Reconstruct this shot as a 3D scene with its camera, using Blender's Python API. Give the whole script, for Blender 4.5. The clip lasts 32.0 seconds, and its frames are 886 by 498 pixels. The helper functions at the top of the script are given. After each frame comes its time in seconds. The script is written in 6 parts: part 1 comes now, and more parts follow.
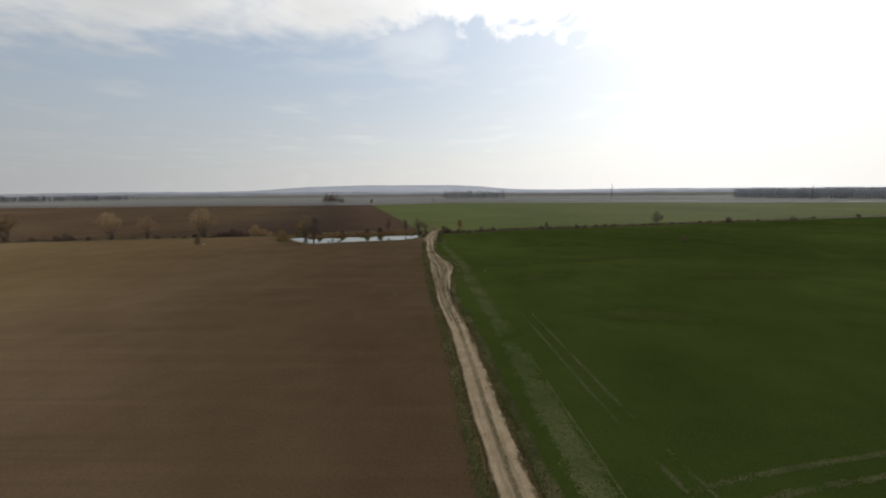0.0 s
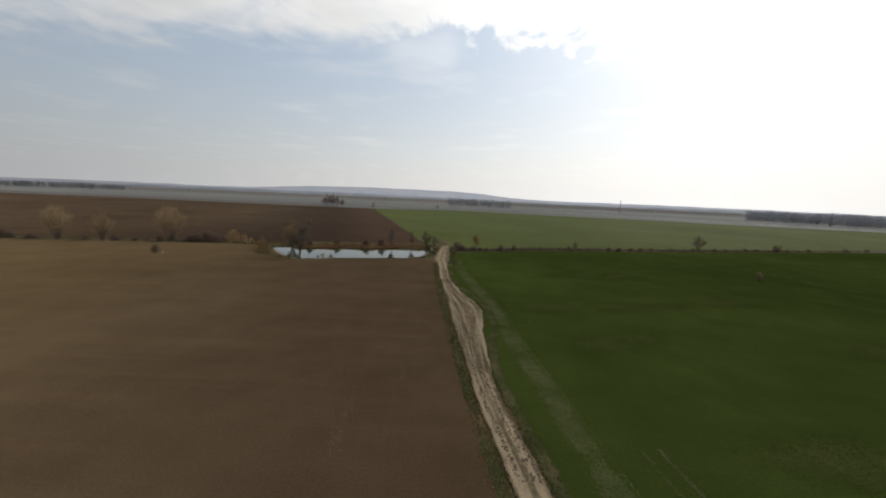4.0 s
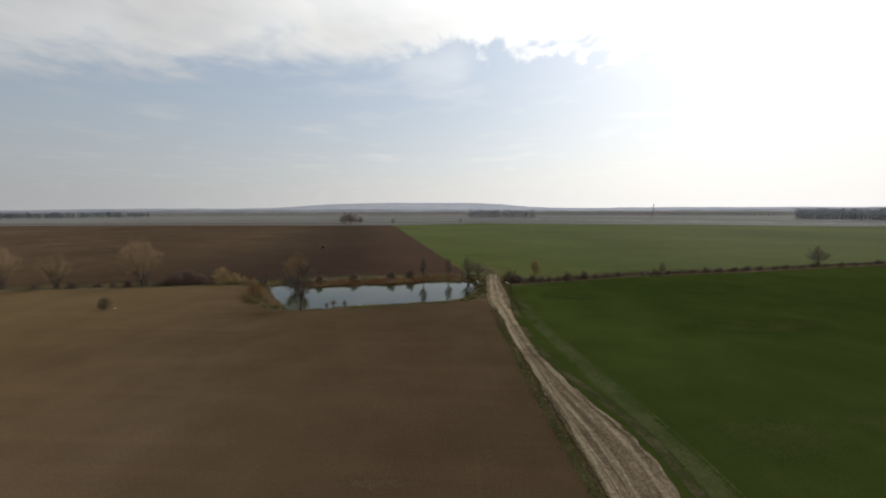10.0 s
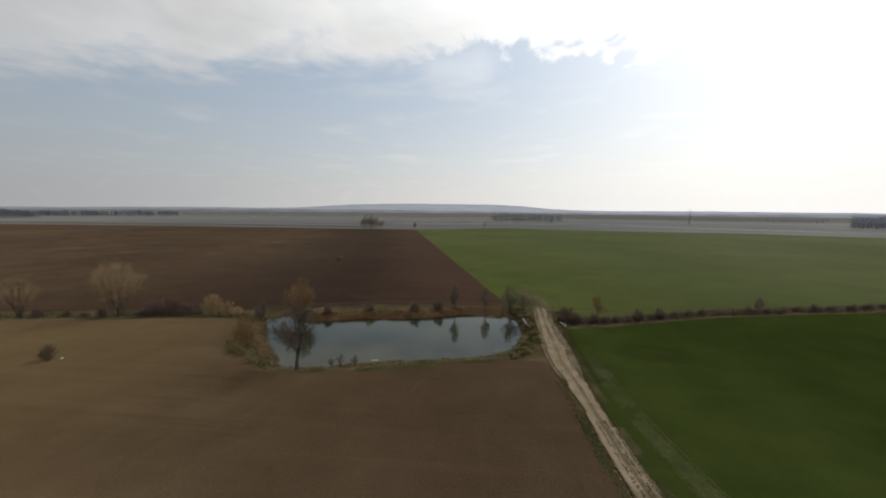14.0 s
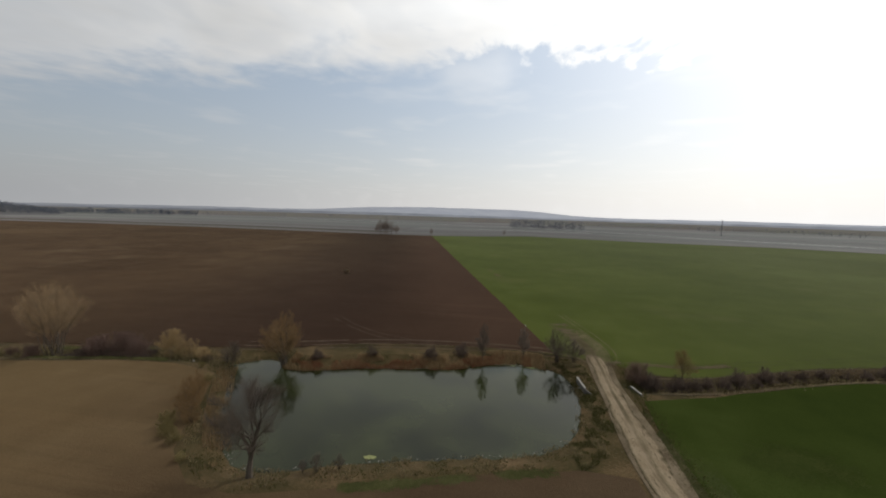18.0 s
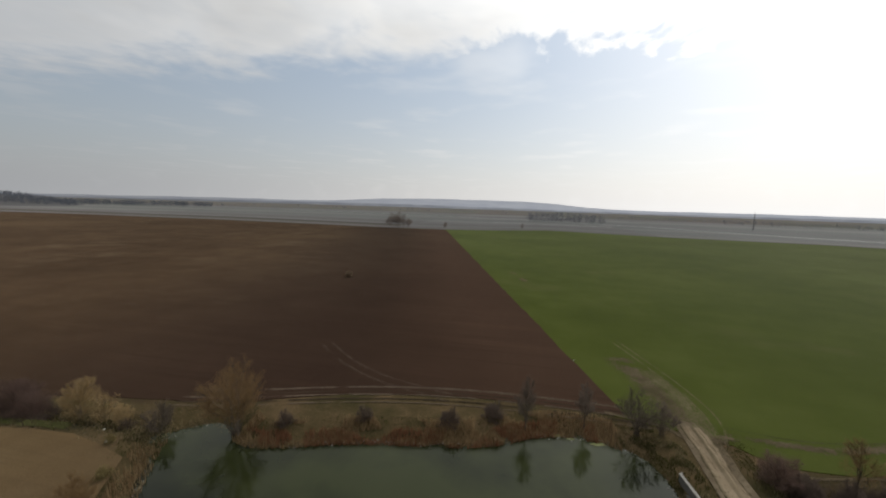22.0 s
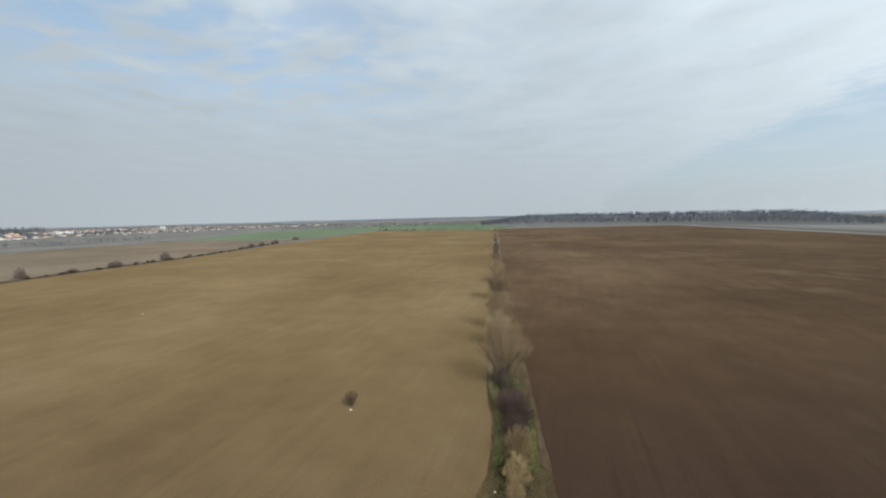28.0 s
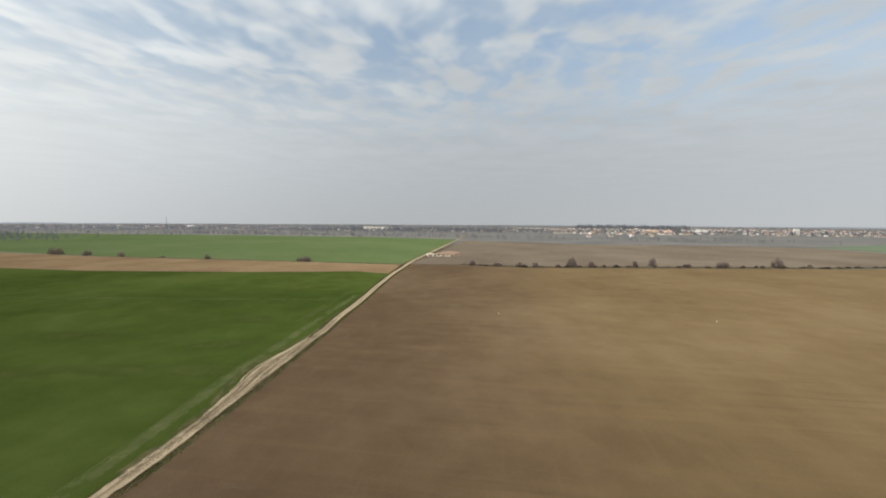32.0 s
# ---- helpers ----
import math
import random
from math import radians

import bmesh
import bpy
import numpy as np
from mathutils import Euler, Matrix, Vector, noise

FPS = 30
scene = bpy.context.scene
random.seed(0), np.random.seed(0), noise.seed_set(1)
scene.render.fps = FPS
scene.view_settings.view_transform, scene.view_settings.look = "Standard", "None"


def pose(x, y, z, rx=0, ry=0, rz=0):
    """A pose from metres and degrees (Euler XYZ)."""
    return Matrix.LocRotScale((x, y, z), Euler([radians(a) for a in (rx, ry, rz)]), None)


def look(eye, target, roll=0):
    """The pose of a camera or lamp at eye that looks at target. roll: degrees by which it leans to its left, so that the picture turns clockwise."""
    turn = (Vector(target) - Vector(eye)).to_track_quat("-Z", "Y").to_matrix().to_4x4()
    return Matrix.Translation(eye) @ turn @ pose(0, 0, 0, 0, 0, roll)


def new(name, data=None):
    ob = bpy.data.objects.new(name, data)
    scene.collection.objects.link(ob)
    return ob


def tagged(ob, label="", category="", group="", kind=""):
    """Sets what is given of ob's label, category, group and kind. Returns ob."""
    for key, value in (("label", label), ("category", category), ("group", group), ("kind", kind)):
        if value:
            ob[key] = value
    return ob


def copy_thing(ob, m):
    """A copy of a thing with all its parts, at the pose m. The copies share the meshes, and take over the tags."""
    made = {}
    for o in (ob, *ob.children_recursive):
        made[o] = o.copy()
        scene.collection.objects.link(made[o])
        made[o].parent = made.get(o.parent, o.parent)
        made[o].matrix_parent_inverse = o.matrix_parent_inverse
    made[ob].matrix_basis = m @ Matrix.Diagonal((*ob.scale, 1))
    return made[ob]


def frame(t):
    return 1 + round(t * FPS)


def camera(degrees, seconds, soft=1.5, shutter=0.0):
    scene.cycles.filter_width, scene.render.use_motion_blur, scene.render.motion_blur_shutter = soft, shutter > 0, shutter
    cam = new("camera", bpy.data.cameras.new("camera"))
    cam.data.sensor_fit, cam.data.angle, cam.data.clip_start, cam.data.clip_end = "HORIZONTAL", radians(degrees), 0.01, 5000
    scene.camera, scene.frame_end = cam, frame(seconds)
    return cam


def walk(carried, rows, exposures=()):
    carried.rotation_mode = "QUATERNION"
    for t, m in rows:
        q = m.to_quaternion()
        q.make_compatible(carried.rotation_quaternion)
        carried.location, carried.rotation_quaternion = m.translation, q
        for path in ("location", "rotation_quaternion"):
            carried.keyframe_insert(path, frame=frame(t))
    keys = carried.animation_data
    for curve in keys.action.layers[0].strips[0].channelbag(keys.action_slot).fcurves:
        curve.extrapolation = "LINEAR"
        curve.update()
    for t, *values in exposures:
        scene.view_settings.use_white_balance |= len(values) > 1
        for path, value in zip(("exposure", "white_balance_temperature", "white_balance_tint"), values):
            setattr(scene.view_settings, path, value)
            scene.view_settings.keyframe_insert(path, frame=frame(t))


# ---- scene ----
cam = camera(100.7, 32.0, soft=1.9)
PATH = [
    (0, (0.0, -3.99, 22.3), (-0.13, 94.82, 6.93), -0.46),
    (0.5, (-0.59, 0.04, 22.63), (1.23, 99.14, 9.41), 1.26),
    (1, (-1.17, 4.09, 22.91), (1.16, 103.24, 10.16), 2.02),
    (1.5, (-1.8, 8.14, 23.16), (-1.43, 107.32, 10.42), 2.20),
    (2, (-2.55, 12.14, 23.37), (-1.92, 111.33, 10.67), 2.49),
    (2.5, (-3.4, 16.08, 23.56), (-1.38, 115.25, 10.86), 2.53),
    (3, (-4.29, 19.96, 23.72), (-3.6, 119.05, 10.32), 2.41),
    (3.5, (-5.2, 23.79, 23.87), (-4.95, 122.84, 10.12), 2.45),
    (5.5, (-8.99, 38.68, 23.99), (-10.66, 137.59, 9.33), 2.10),
    (6, (-9.9, 42.35, 24.07), (-12.23, 141.14, 8.76), 0.41),
    (6.5, (-10.84, 45.97, 24.19), (-12.27, 144.94, 9.91), 1.45),
    (7, (-11.76, 49.53, 24.35), (-12.62, 148.59, 10.69), 1.39),
    (7.5, (-12.63, 53.02, 24.57), (-16.65, 152.1, 11.68), 1.98),
    (8, (-13.48, 56.43, 24.81), (-20.55, 155.34, 11.94), 1.69),
    (8.5, (-14.33, 59.73, 25.03), (-19.72, 158.85, 12.98), 1.77),
    (9, (-15.14, 62.87, 25.16), (-20.08, 161.89, 12.11), 1.33),
    (9.5, (-15.9, 65.87, 25.22), (-20.9, 165.09, 13.84), 0.83),
    (10, (-16.69, 68.83, 25.32), (-21.86, 168.12, 14.64), -0.17),
    (10.5, (-17.57, 71.86, 25.56), (-25.54, 171.1, 16.23), 0.62),
    (11, (-18.53, 74.99, 26.01), (-26.28, 174.27, 16.89), 1.24),
    (11.5, (-19.49, 78.2, 26.62), (-25.45, 177.56, 17.05), 1.19),
    (12, (-20.34, 81.48, 27.37), (-27.66, 180.78, 18.05), 1.32),
    (12.5, (-21.08, 84.84, 28.18), (-31.17, 183.84, 18.32), 1.04),
    (13, (-21.76, 88.24, 28.98), (-32.45, 187.14, 18.79), 0.86),
    (13.5, (-22.44, 91.66, 29.73), (-32.77, 190.59, 19.37), 0.51),
    (15.5, (-25.21, 105.32, 31.62), (-37.36, 203.98, 20.7), 1.02),
    (16, (-25.91, 108.66, 31.93), (-38.28, 207.24, 20.62), 0.93),
    (16.5, (-26.61, 111.9, 32.21), (-40.34, 210.36, 21.37), 0.85),
    (17, (-27.32, 115.04, 32.51), (-40.37, 213.64, 22.18), 1.28),
    (17.5, (-28.04, 118.08, 32.82), (-42.19, 216.54, 22.57), 1.31),
    (18, (-28.75, 121.02, 33.13), (-43.58, 219.46, 23.64), 1.68),
    (18.5, (-29.44, 123.91, 33.38), (-45.56, 222.18, 24.25), 1.47),
    (19, (-30.13, 126.82, 33.55), (-47.89, 224.76, 23.88), 0.92),
    (19.5, (-30.87, 129.87, 33.65), (-49.44, 227.66, 23.97), 1.01),
    (20, (-31.66, 133.15, 33.71), (-49.99, 230.97, 23.91), 1.10),
    (20.5, (-32.46, 136.66, 33.78), (-50.61, 234.45, 23.34), 1.24),
    (21, (-33.27, 140.36, 33.9), (-50.86, 238.17, 22.8), 0.97),
    (21.5, (-34.07, 144.17, 34.12), (-51.38, 242.05, 23.22), 2.08),
    (22, (-34.89, 147.99, 34.48), (-53.14, 245.6, 22.64), 1.81),
    (22.5, (-35.78, 151.73, 34.98), (-54.01, 249.26, 22.52), 0.80),
    (23, (-36.74, 155.34, 35.56), (-56.53, 252.5, 22.59), 0.07),
    (23.5, (-37.79, 158.86, 36.11), (-59.88, 255.58, 23.61), -0.15),
    (24, (-38.95, 162.62, 36.59), (-61.69, 259.3, 24.9), 0.79),
    (24.5, (-40.2, 166.56, 37.01), (-61.42, 263.63, 25.76), 1.18),
    (26.5, (-41.11, 185.09, 37.75), (-113.19, 253.65, 27.6), 0.10),
    (27, (-41.46, 189.55, 38.04), (-132.19, 230.48, 28.34), -0.50),
    (27.5, (-42.51, 193.36, 38.32), (-141.8, 200.88, 29.2), -0.80),
    (28, (-44.63, 196.25, 38.56), (-139.89, 167.15, 29.65), -0.95),
    (28.5, (-47.92, 198.05, 38.71), (-123.88, 133.56, 30.23), -1.35),
    (29, (-52.07, 198.65, 38.8), (-95.6, 108.97, 30.96), -1.60),
    (29.5, (-56.27, 198.2, 38.91), (-59.22, 98.48, 32.02), -1.75),
    (30, (-59.45, 197.06, 39.12), (-36.88, 99.86, 32.57), -1.50),
    (30.5, (-61.11, 196.26, 39.42), (-39.33, 98.91, 32.41), -1.05),
    (31, (-61.73, 195.56, 39.75), (-46.16, 97.06, 32.29), -0.65),
    (31.5, (-62.05, 194.94, 40.1), (-48.86, 96.08, 32.78), 0.20),
    (32, (-62.43, 194.31, 40.45), (-47.77, 95.69, 32.72), 0.30),
]
walk(cam, [(t, look(eye, target, roll)) for t, eye, target, roll in PATH], exposures=[
    (0, -0.62, 6500, 10), (13, -0.66, 6500, 10), (20, -0.66, 6500, 10), (24.5, -0.62, 6500, 10), (26.5, -0.28, 6400, 8),
    (27, -0.1, 6300, 8), (28, 0.0, 6000, 4), (29, 0.07, 6000, 3), (30, 0.06, 6300, 8), (31, 0.06, 6400, 7), (32, 0.06, 6400, 7)])

# ---------------------------------------------------------------- light
SUN_YAW, SUN_EL = 40.0, 40.0      # degrees to the right of +y, above the horizon
sun_dir = Vector((math.sin(radians(SUN_YAW)) * math.cos(radians(SUN_EL)),
                  math.cos(radians(SUN_YAW)) * math.cos(radians(SUN_EL)), math.sin(radians(SUN_EL))))
sun = new("sun", bpy.data.lights.new("sun", "SUN"))
sun.data.energy, sun.data.angle, sun.data.color = 1.9, radians(2.5), (1.0, 0.95, 0.87)
sun.matrix_world = look((0, 0, 200), Vector((0, 0, 200)) - sun_dir)


class Nodes:
    """Short hand for node trees."""

    def __init__(self, tree):
        self.tree = tree

    def add(self, kind, ins=(), **props):
        n = self.tree.nodes.new(kind)
        if "operation" in props:
            n.operation = props["operation"]
        if "data_type" in props:
            n.data_type, n.blend_type = props["data_type"], props["blend_type"]
        if "wave_type" in props:
            n.wave_type, n.bands_direction = props["wave_type"], props["bands_direction"]
        if "uv_map" in props:
            n.uv_map = props["uv_map"]
        for key, value in dict(ins).items():
            if isinstance(value, bpy.types.NodeSocket):
                self.tree.links.new(value, n.inputs[key])
            else:
                n.inputs[key].default_value = value
        return n

    def math(self, op, a, b=0.0, clamp=False):
        n = self.add("ShaderNodeMath", {0: a, 1: b}, operation=op)
        n.use_clamp = clamp
        return n.outputs[0]

    def vmath(self, op, a, b=(0, 0, 0)):
        n = self.add("ShaderNodeVectorMath", {0: a, 1: b}, operation=op)
        return n.outputs["Value"] if op in ("DOT_PRODUCT", "LENGTH", "DISTANCE") else n.outputs["Vector"]

    def noise(self, vec, scale, detail=4.0, rough=0.55, out=0):
        return self.add("ShaderNodeTexNoise", {"Vector": vec, "Scale": scale, "Detail": detail, "Roughness": rough}).outputs[out]

    def ramp(self, fac, stops):
        n = self.add("ShaderNodeValToRGB", {0: fac})
        el = n.color_ramp.elements
        while len(el) < len(stops):
            el.new(0.5)
        for e, (pos, col) in zip(el, stops):
            e.position, e.color = pos, (*col, 1) if len(col) == 3 else col
        return n.outputs[0]

    def span(self, v, a, b, c=0.0, d=1.0):
        n = self.add("ShaderNodeMapRange", {0: v, 1: a, 2: b, 3: c, 4: d})
        n.interpolation_type = "SMOOTHSTEP"
        return n.outputs[0]

    def mix(self, fac, a, b, mode="MIX"):
        n = self.add("ShaderNodeMix", {0: fac}, data_type="RGBA", blend_type=mode)
        for sock, v in ((n.inputs[6], a), (n.inputs[7], b)):
            if isinstance(v, bpy.types.NodeSocket):
                self.tree.links.new(v, sock)
            else:
                sock.default_value = (*v, 1) if len(v) == 3 else v
        return n.outputs[2]


def grey(v):
    return (v, v, v)


world = bpy.data.worlds.new("sky")
scene.world = world
world.use_nodes = True
world.node_tree.nodes.clear()
W = Nodes(world.node_tree)
way = W.vmath("NORMALIZE", W.add("ShaderNodeTexCoord").outputs["Generated"])
clear = W.add("ShaderNodeTexSky")
clear.sky_type, clear.sun_disc, clear.sun_elevation, clear.sun_rotation = "NISHITA", False, radians(SUN_EL), radians(SUN_YAW)
clear.air_density, clear.dust_density, clear.ozone_density = 1.2, 2.5, 1.0
blue = W.mix(1.0, clear.outputs[0], grey(0.13), "MULTIPLY")
parts_ = W.add("ShaderNodeSeparateXYZ", {0: way})
up = W.math("MAXIMUM", parts_.outputs[2], 0.0)


def scaled(vec, k):
    n = W.add("ShaderNodeVectorMath", {0: vec, 3: k}, operation="SCALE")
    return n.outputs[0]


# a flat deck of cloud seen from below, with a long straight edge to the north
deck = scaled(way, W.math("DIVIDE", 1.0, W.math("MAXIMUM", parts_.outputs[2], 0.05)))
warp = W.vmath("ADD", deck, scaled(W.noise(deck, 0.9, 3, 0.5, 1), 0.5))
deck_y = W.add("ShaderNodeSeparateXYZ", {0: deck}).outputs[1]
lump = W.noise(warp, 1.5, 3, 0.5)
curl = W.noise(warp, 5.0, 3, 0.5)
edge = W.math("ADD", deck_y, W.math("ADD", W.math("MULTIPLY", W.math("SUBTRACT", lump, 0.5), 1.0), W.math("MULTIPLY", W.math("SUBTRACT", curl, 0.5), 0.75)))
fray = W.math("ADD", edge, W.math("MULTIPLY", W.math("SUBTRACT", W.noise(W.add("ShaderNodeMapping", {0: warp, 2: (0, 0, radians(-50)), 3: (1.0, 0.45, 1.0)}).outputs[0], 8.0, 3, 0.55), 0.5), 1.5))
sunward = W.span(W.vmath("DOT_PRODUCT", way, tuple(sun_dir)), 0.62, 0.86)
cloud = W.math("ADD", W.math("MULTIPLY", W.span(edge, 2.05, 2.85, 1.0, 0.0), W.math("SUBTRACT", 1.0, sunward)), W.math("MULTIPLY", W.span(fray, 2.2, 2.65, 1.0, 0.0), sunward))
streets = W.add("ShaderNodeMapping", {0: warp, 2: (0, 0, radians(12)), 3: (1.0, 0.75, 1.0)}).outputs[0]
puffs = W.noise(streets, 4.4, 2, 0.45)
broken = W.span(W.math("ADD", deck_y, W.math("MULTIPLY", lump, 1.2)), -1.6, 0.6, 1.0, 0.12)
gaps = W.math("MULTIPLY", W.span(puffs, 0.32, 0.68, 1.0, 0.0), broken)
cloud = W.math("MULTIPLY", cloud, W.math("SUBTRACT", 1.0, W.math("MULTIPLY", gaps, W.span(up, 0.13, 0.42))))
wisps = W.math("MULTIPLY", W.span(W.noise(warp, 1.1, 3, 0.5), 0.5, 0.75), 0.35)
cloud = W.math("MAXIMUM", cloud, wisps)
nearsun = W.vmath("DOT_PRODUCT", way, tuple(sun_dir))
fwd = W.math("MAXIMUM", nearsun, 0.0)
broad_glow = W.math("POWER", W.math("MULTIPLY", W.math("ADD", nearsun, 1.0), 0.5), 2.0)
glow = W.math("ADD", W.math("MULTIPLY", broad_glow, 1.4), W.math("ADD", W.math("MULTIPLY", W.math("POWER", fwd, 8.0), 1.1), W.math("MULTIPLY", W.math("POWER", fwd, 60.0), 3.0)))
tone = W.math("ADD", 0.92, W.math("MULTIPLY", W.math("SUBTRACT", lump, 0.5), W.span(up, 0.0, 0.5, 0.12, 0.5)))
cool = W.mix(W.span(broad_glow, 0.05, 0.6), (0.95, 1.0, 1.055), (1.0, 1.0, 0.985))
cloud_col = scaled(scaled(cool, W.math("ADD", 0.41, glow)), tone)
veiled = W.mix(0.45, blue, scaled((0.83, 1.0, 1.19), W.math("ADD", 0.40, W.math("MULTIPLY", glow, 0.66))))
sky_col = W.mix(cloud, veiled, cloud_col)
haze_col = scaled(W.mix(W.span(broad_glow, 0.05, 0.6), (0.98, 1.0, 1.035), (1.0, 0.985, 0.96)), W.math("ADD", 0.42, W.math("POWER", glow, 1.5)))
haze_fac = W.math("POWER", W.math("SUBTRACT", 1.0, up), 5.5)
total = W.mix(W.math("MULTIPLY", haze_fac, 0.92), sky_col, haze_col)
# thinner, brighter cloud in the south-west
thin_cloud = W.math("POWER", W.math("MAXIMUM", W.vmath("DOT_PRODUCT", way, (-0.68, -0.64, 0.36)), 0.0), 5.0)
total = scaled(total, W.math("ADD", W.math("SUBTRACT", 1.0, W.math("MULTIPLY", parts_.outputs[0], 0.13)), W.math("MULTIPLY", thin_cloud, 0.2)))
back = W.add("ShaderNodeBackground", {0: total, 1: 1.0})
W.tree.links.new(back.outputs[0], W.add("ShaderNodeOutputWorld").inputs[0])

# ---------------------------------------------------------------- materials
def material(name):
    m = bpy.data.materials.new(name)
    m.use_nodes = True
    m.node_tree.nodes.clear()
    n = Nodes(m.node_tree)
    b = n.add("ShaderNodeBsdfPrincipled")
    n.tree.links.new(b.outputs[0], n.add("ShaderNodeOutputMaterial").inputs[0])
    return m, n, b


def place(n, scale=(1, 1, 1), turn=0.0):
    """World position, turned and stretched."""
    pos = n.add("ShaderNodeNewGeometry").outputs["Position"]
    return n.add("ShaderNodeMapping", {0: pos, 2: (0, 0, radians(turn)), 3: scale}).outputs[0]


def earth(name, dark, mid, light, patch=0.02, grain=2.2, lines=0.0, line_gap=1.0, turn=0.0, bump=0.4, rough=0.95, spot=None, spot_amount=(0.6, 0.75), streak=0.0, east=None, east_span=(-112.0, -18.0, 0.8), band=None, fade=0.0, deep=0.15, haze_sheen=0.0, gloss=0.0):
    """Soil or crop: broad patches, grain, faint rows, spots of another colour."""
    m, n, b = material(name)
    pos = place(n)
    broad = n.noise(pos, patch, 5, 0.55)
    fine = n.noise(pos, grain, 6, 0.7)
    middle = n.noise(pos, patch * 9, 4, 0.6)
    v = n.math("ADD", n.math("MULTIPLY", broad, 0.55), n.math("ADD", n.math("MULTIPLY", middle, 0.25), n.math("MULTIPLY", fine, 0.2)))
    col = n.ramp(v, [(0.39, dark), (0.5, mid), (0.61, light)])
    rows = None
    if lines:
        rp = place(n, (1, 1, 1), turn)
        wave = n.add("ShaderNodeTexWave", {0: rp, 1: 0.314 / line_gap, 2: 2.0, 3: 2.0, 4: 1.2}, wave_type="BANDS", bands_direction="X").outputs[1]
        rows = wave
        col = n.mix(n.math("MULTIPLY", wave, lines), col, n.mix(1.0, col, grey(0.62), "MULTIPLY"))
    if spot:
        s = n.noise(pos, patch * 2.7, 5, 0.62)
        col = n.mix(n.span(s, *spot_amount), col, spot)
    if east:
        ex = n.add("ShaderNodeSeparateXYZ", {0: pos}).outputs[0]
        ex = n.math("ADD", ex, n.math("MULTIPLY", n.math("SUBTRACT", n.noise(pos, 0.03, 4, 0.6), 0.5), 60.0))
        col = n.mix(n.math("MULTIPLY", n.span(ex, east_span[0], east_span[1]), east_span[2]), col, n.ramp(v, [(0.36, east[0]), (0.5, east[1]), (0.64, east[2])]))
    if band:
        # a paler strip along the wheat and the dark, freshly turned one beside it
        xyz = n.add("ShaderNodeSeparateXYZ", {0: pos})
        off = n.math("ADD", n.math("ADD", xyz.outputs[0], 14.2), n.math("MULTIPLY", n.math("SUBTRACT", xyz.outputs[1], 211.5), 0.2525))
        off = n.math("ADD", off, n.math("MULTIPLY", n.math("SUBTRACT", n.noise(pos, 0.02, 4, 0.6), 0.5), 26.0))
        pale = n.span(off, -62.0, -12.0)
        deep_ = n.math("MULTIPLY", n.span(off, -170.0, -80.0), n.span(off, -62.0, -12.0, 1.0, 0.0))
        col = n.mix(n.math("MULTIPLY", pale, 0.7), col, band[0])
        col = n.mix(n.math("MULTIPLY", deep_, 0.5), col, band[1])
    if streak:
        sp = place(n, (0.012, 0.3, 1), turn + 90)
        s = n.noise(sp, 1.0, 4, 0.6)
        col = n.mix(n.math("MULTIPLY", n.span(s, 0.5, 0.68), streak), col, n.mix(1.0, col, (1.3, 1.28, 1.25), "MULTIPLY"))
        s = n.noise(place(n, (0.02, 0.55, 1), turn + 93), 1.0, 4, 0.6)
        now_and_then = n.span(n.noise(pos, 0.017, 3, 0.6), 0.44, 0.66)
        col = n.mix(n.math("MULTIPLY", n.math("MULTIPLY", n.span(s, 0.5, 0.36), now_and_then), streak), col, n.mix(1.0, col, grey(0.6), "MULTIPLY"))
        s = n.noise(place(n, (0.9, 0.035, 1), turn + 90), 1.0, 4, 0.6)
        col = n.mix(n.math("MULTIPLY", n.span(s, 0.56, 0.72), streak * 0.8), col, n.mix(1.0, col, (1.3, 1.28, 1.25), "MULTIPLY"))
    n.tree.links.new(col, b.inputs["Base Color"])
    h = n.math("ADD", fine, n.math("MULTIPLY", rows, 0.5) if rows else 0.0)
    bm_ = n.add("ShaderNodeBump", {"Strength": bump, "Distance": deep, "Height": h})
    if fade:
        # worn thin towards the sides and ends, and broken along the way
        uv = n.add("ShaderNodeSeparateXYZ", {0: n.add("ShaderNodeUVMap", uv_map="across").outputs[0]})
        wob = n.math("MULTIPLY", n.math("SUBTRACT", n.noise(pos, 0.9, 4, 0.65), 0.5), 1.1)
        side = n.span(n.math("ADD", n.math("ABSOLUTE", uv.outputs[0]), wob), 0.25, 1.0, 1.0, 0.0)
        ends = n.span(n.math("ABSOLUTE", uv.outputs[1]), 0.6, 1.0, 1.0, 0.0)
        gone = n.span(n.noise(pos, 0.13, 4, 0.6), 0.30, 0.5)
        amount = n.math("MULTIPLY", n.math("MULTIPLY", side, ends), n.math("MULTIPLY", gone, fade))
        crumbs = n.add("ShaderNodeMapRange", {0: n.noise(pos, 6.0, 2, 0.5), 1: 0.28, 2: 0.72}).outputs[0]
        n.tree.links.new(n.math("GREATER_THAN", amount, crumbs), b.inputs["Alpha"])
    n.tree.links.new(bm_.outputs[0], b.inputs["Normal"])
    b.inputs["Roughness"].default_value = 0.6 if gloss else rough
    b.inputs["Specular IOR Level"].default_value = gloss
    b.inputs["Diffuse Roughness"].default_value = 1.0
    # sheen lightens the far parts of a field, imitating haze
    b.inputs["Sheen Weight"].default_value = haze_sheen
    b.inputs["Sheen Roughness"].default_value = 0.22
    b.inputs["Sheen Tint"].default_value = (0.9, 0.95, 0.85, 1)
    return m


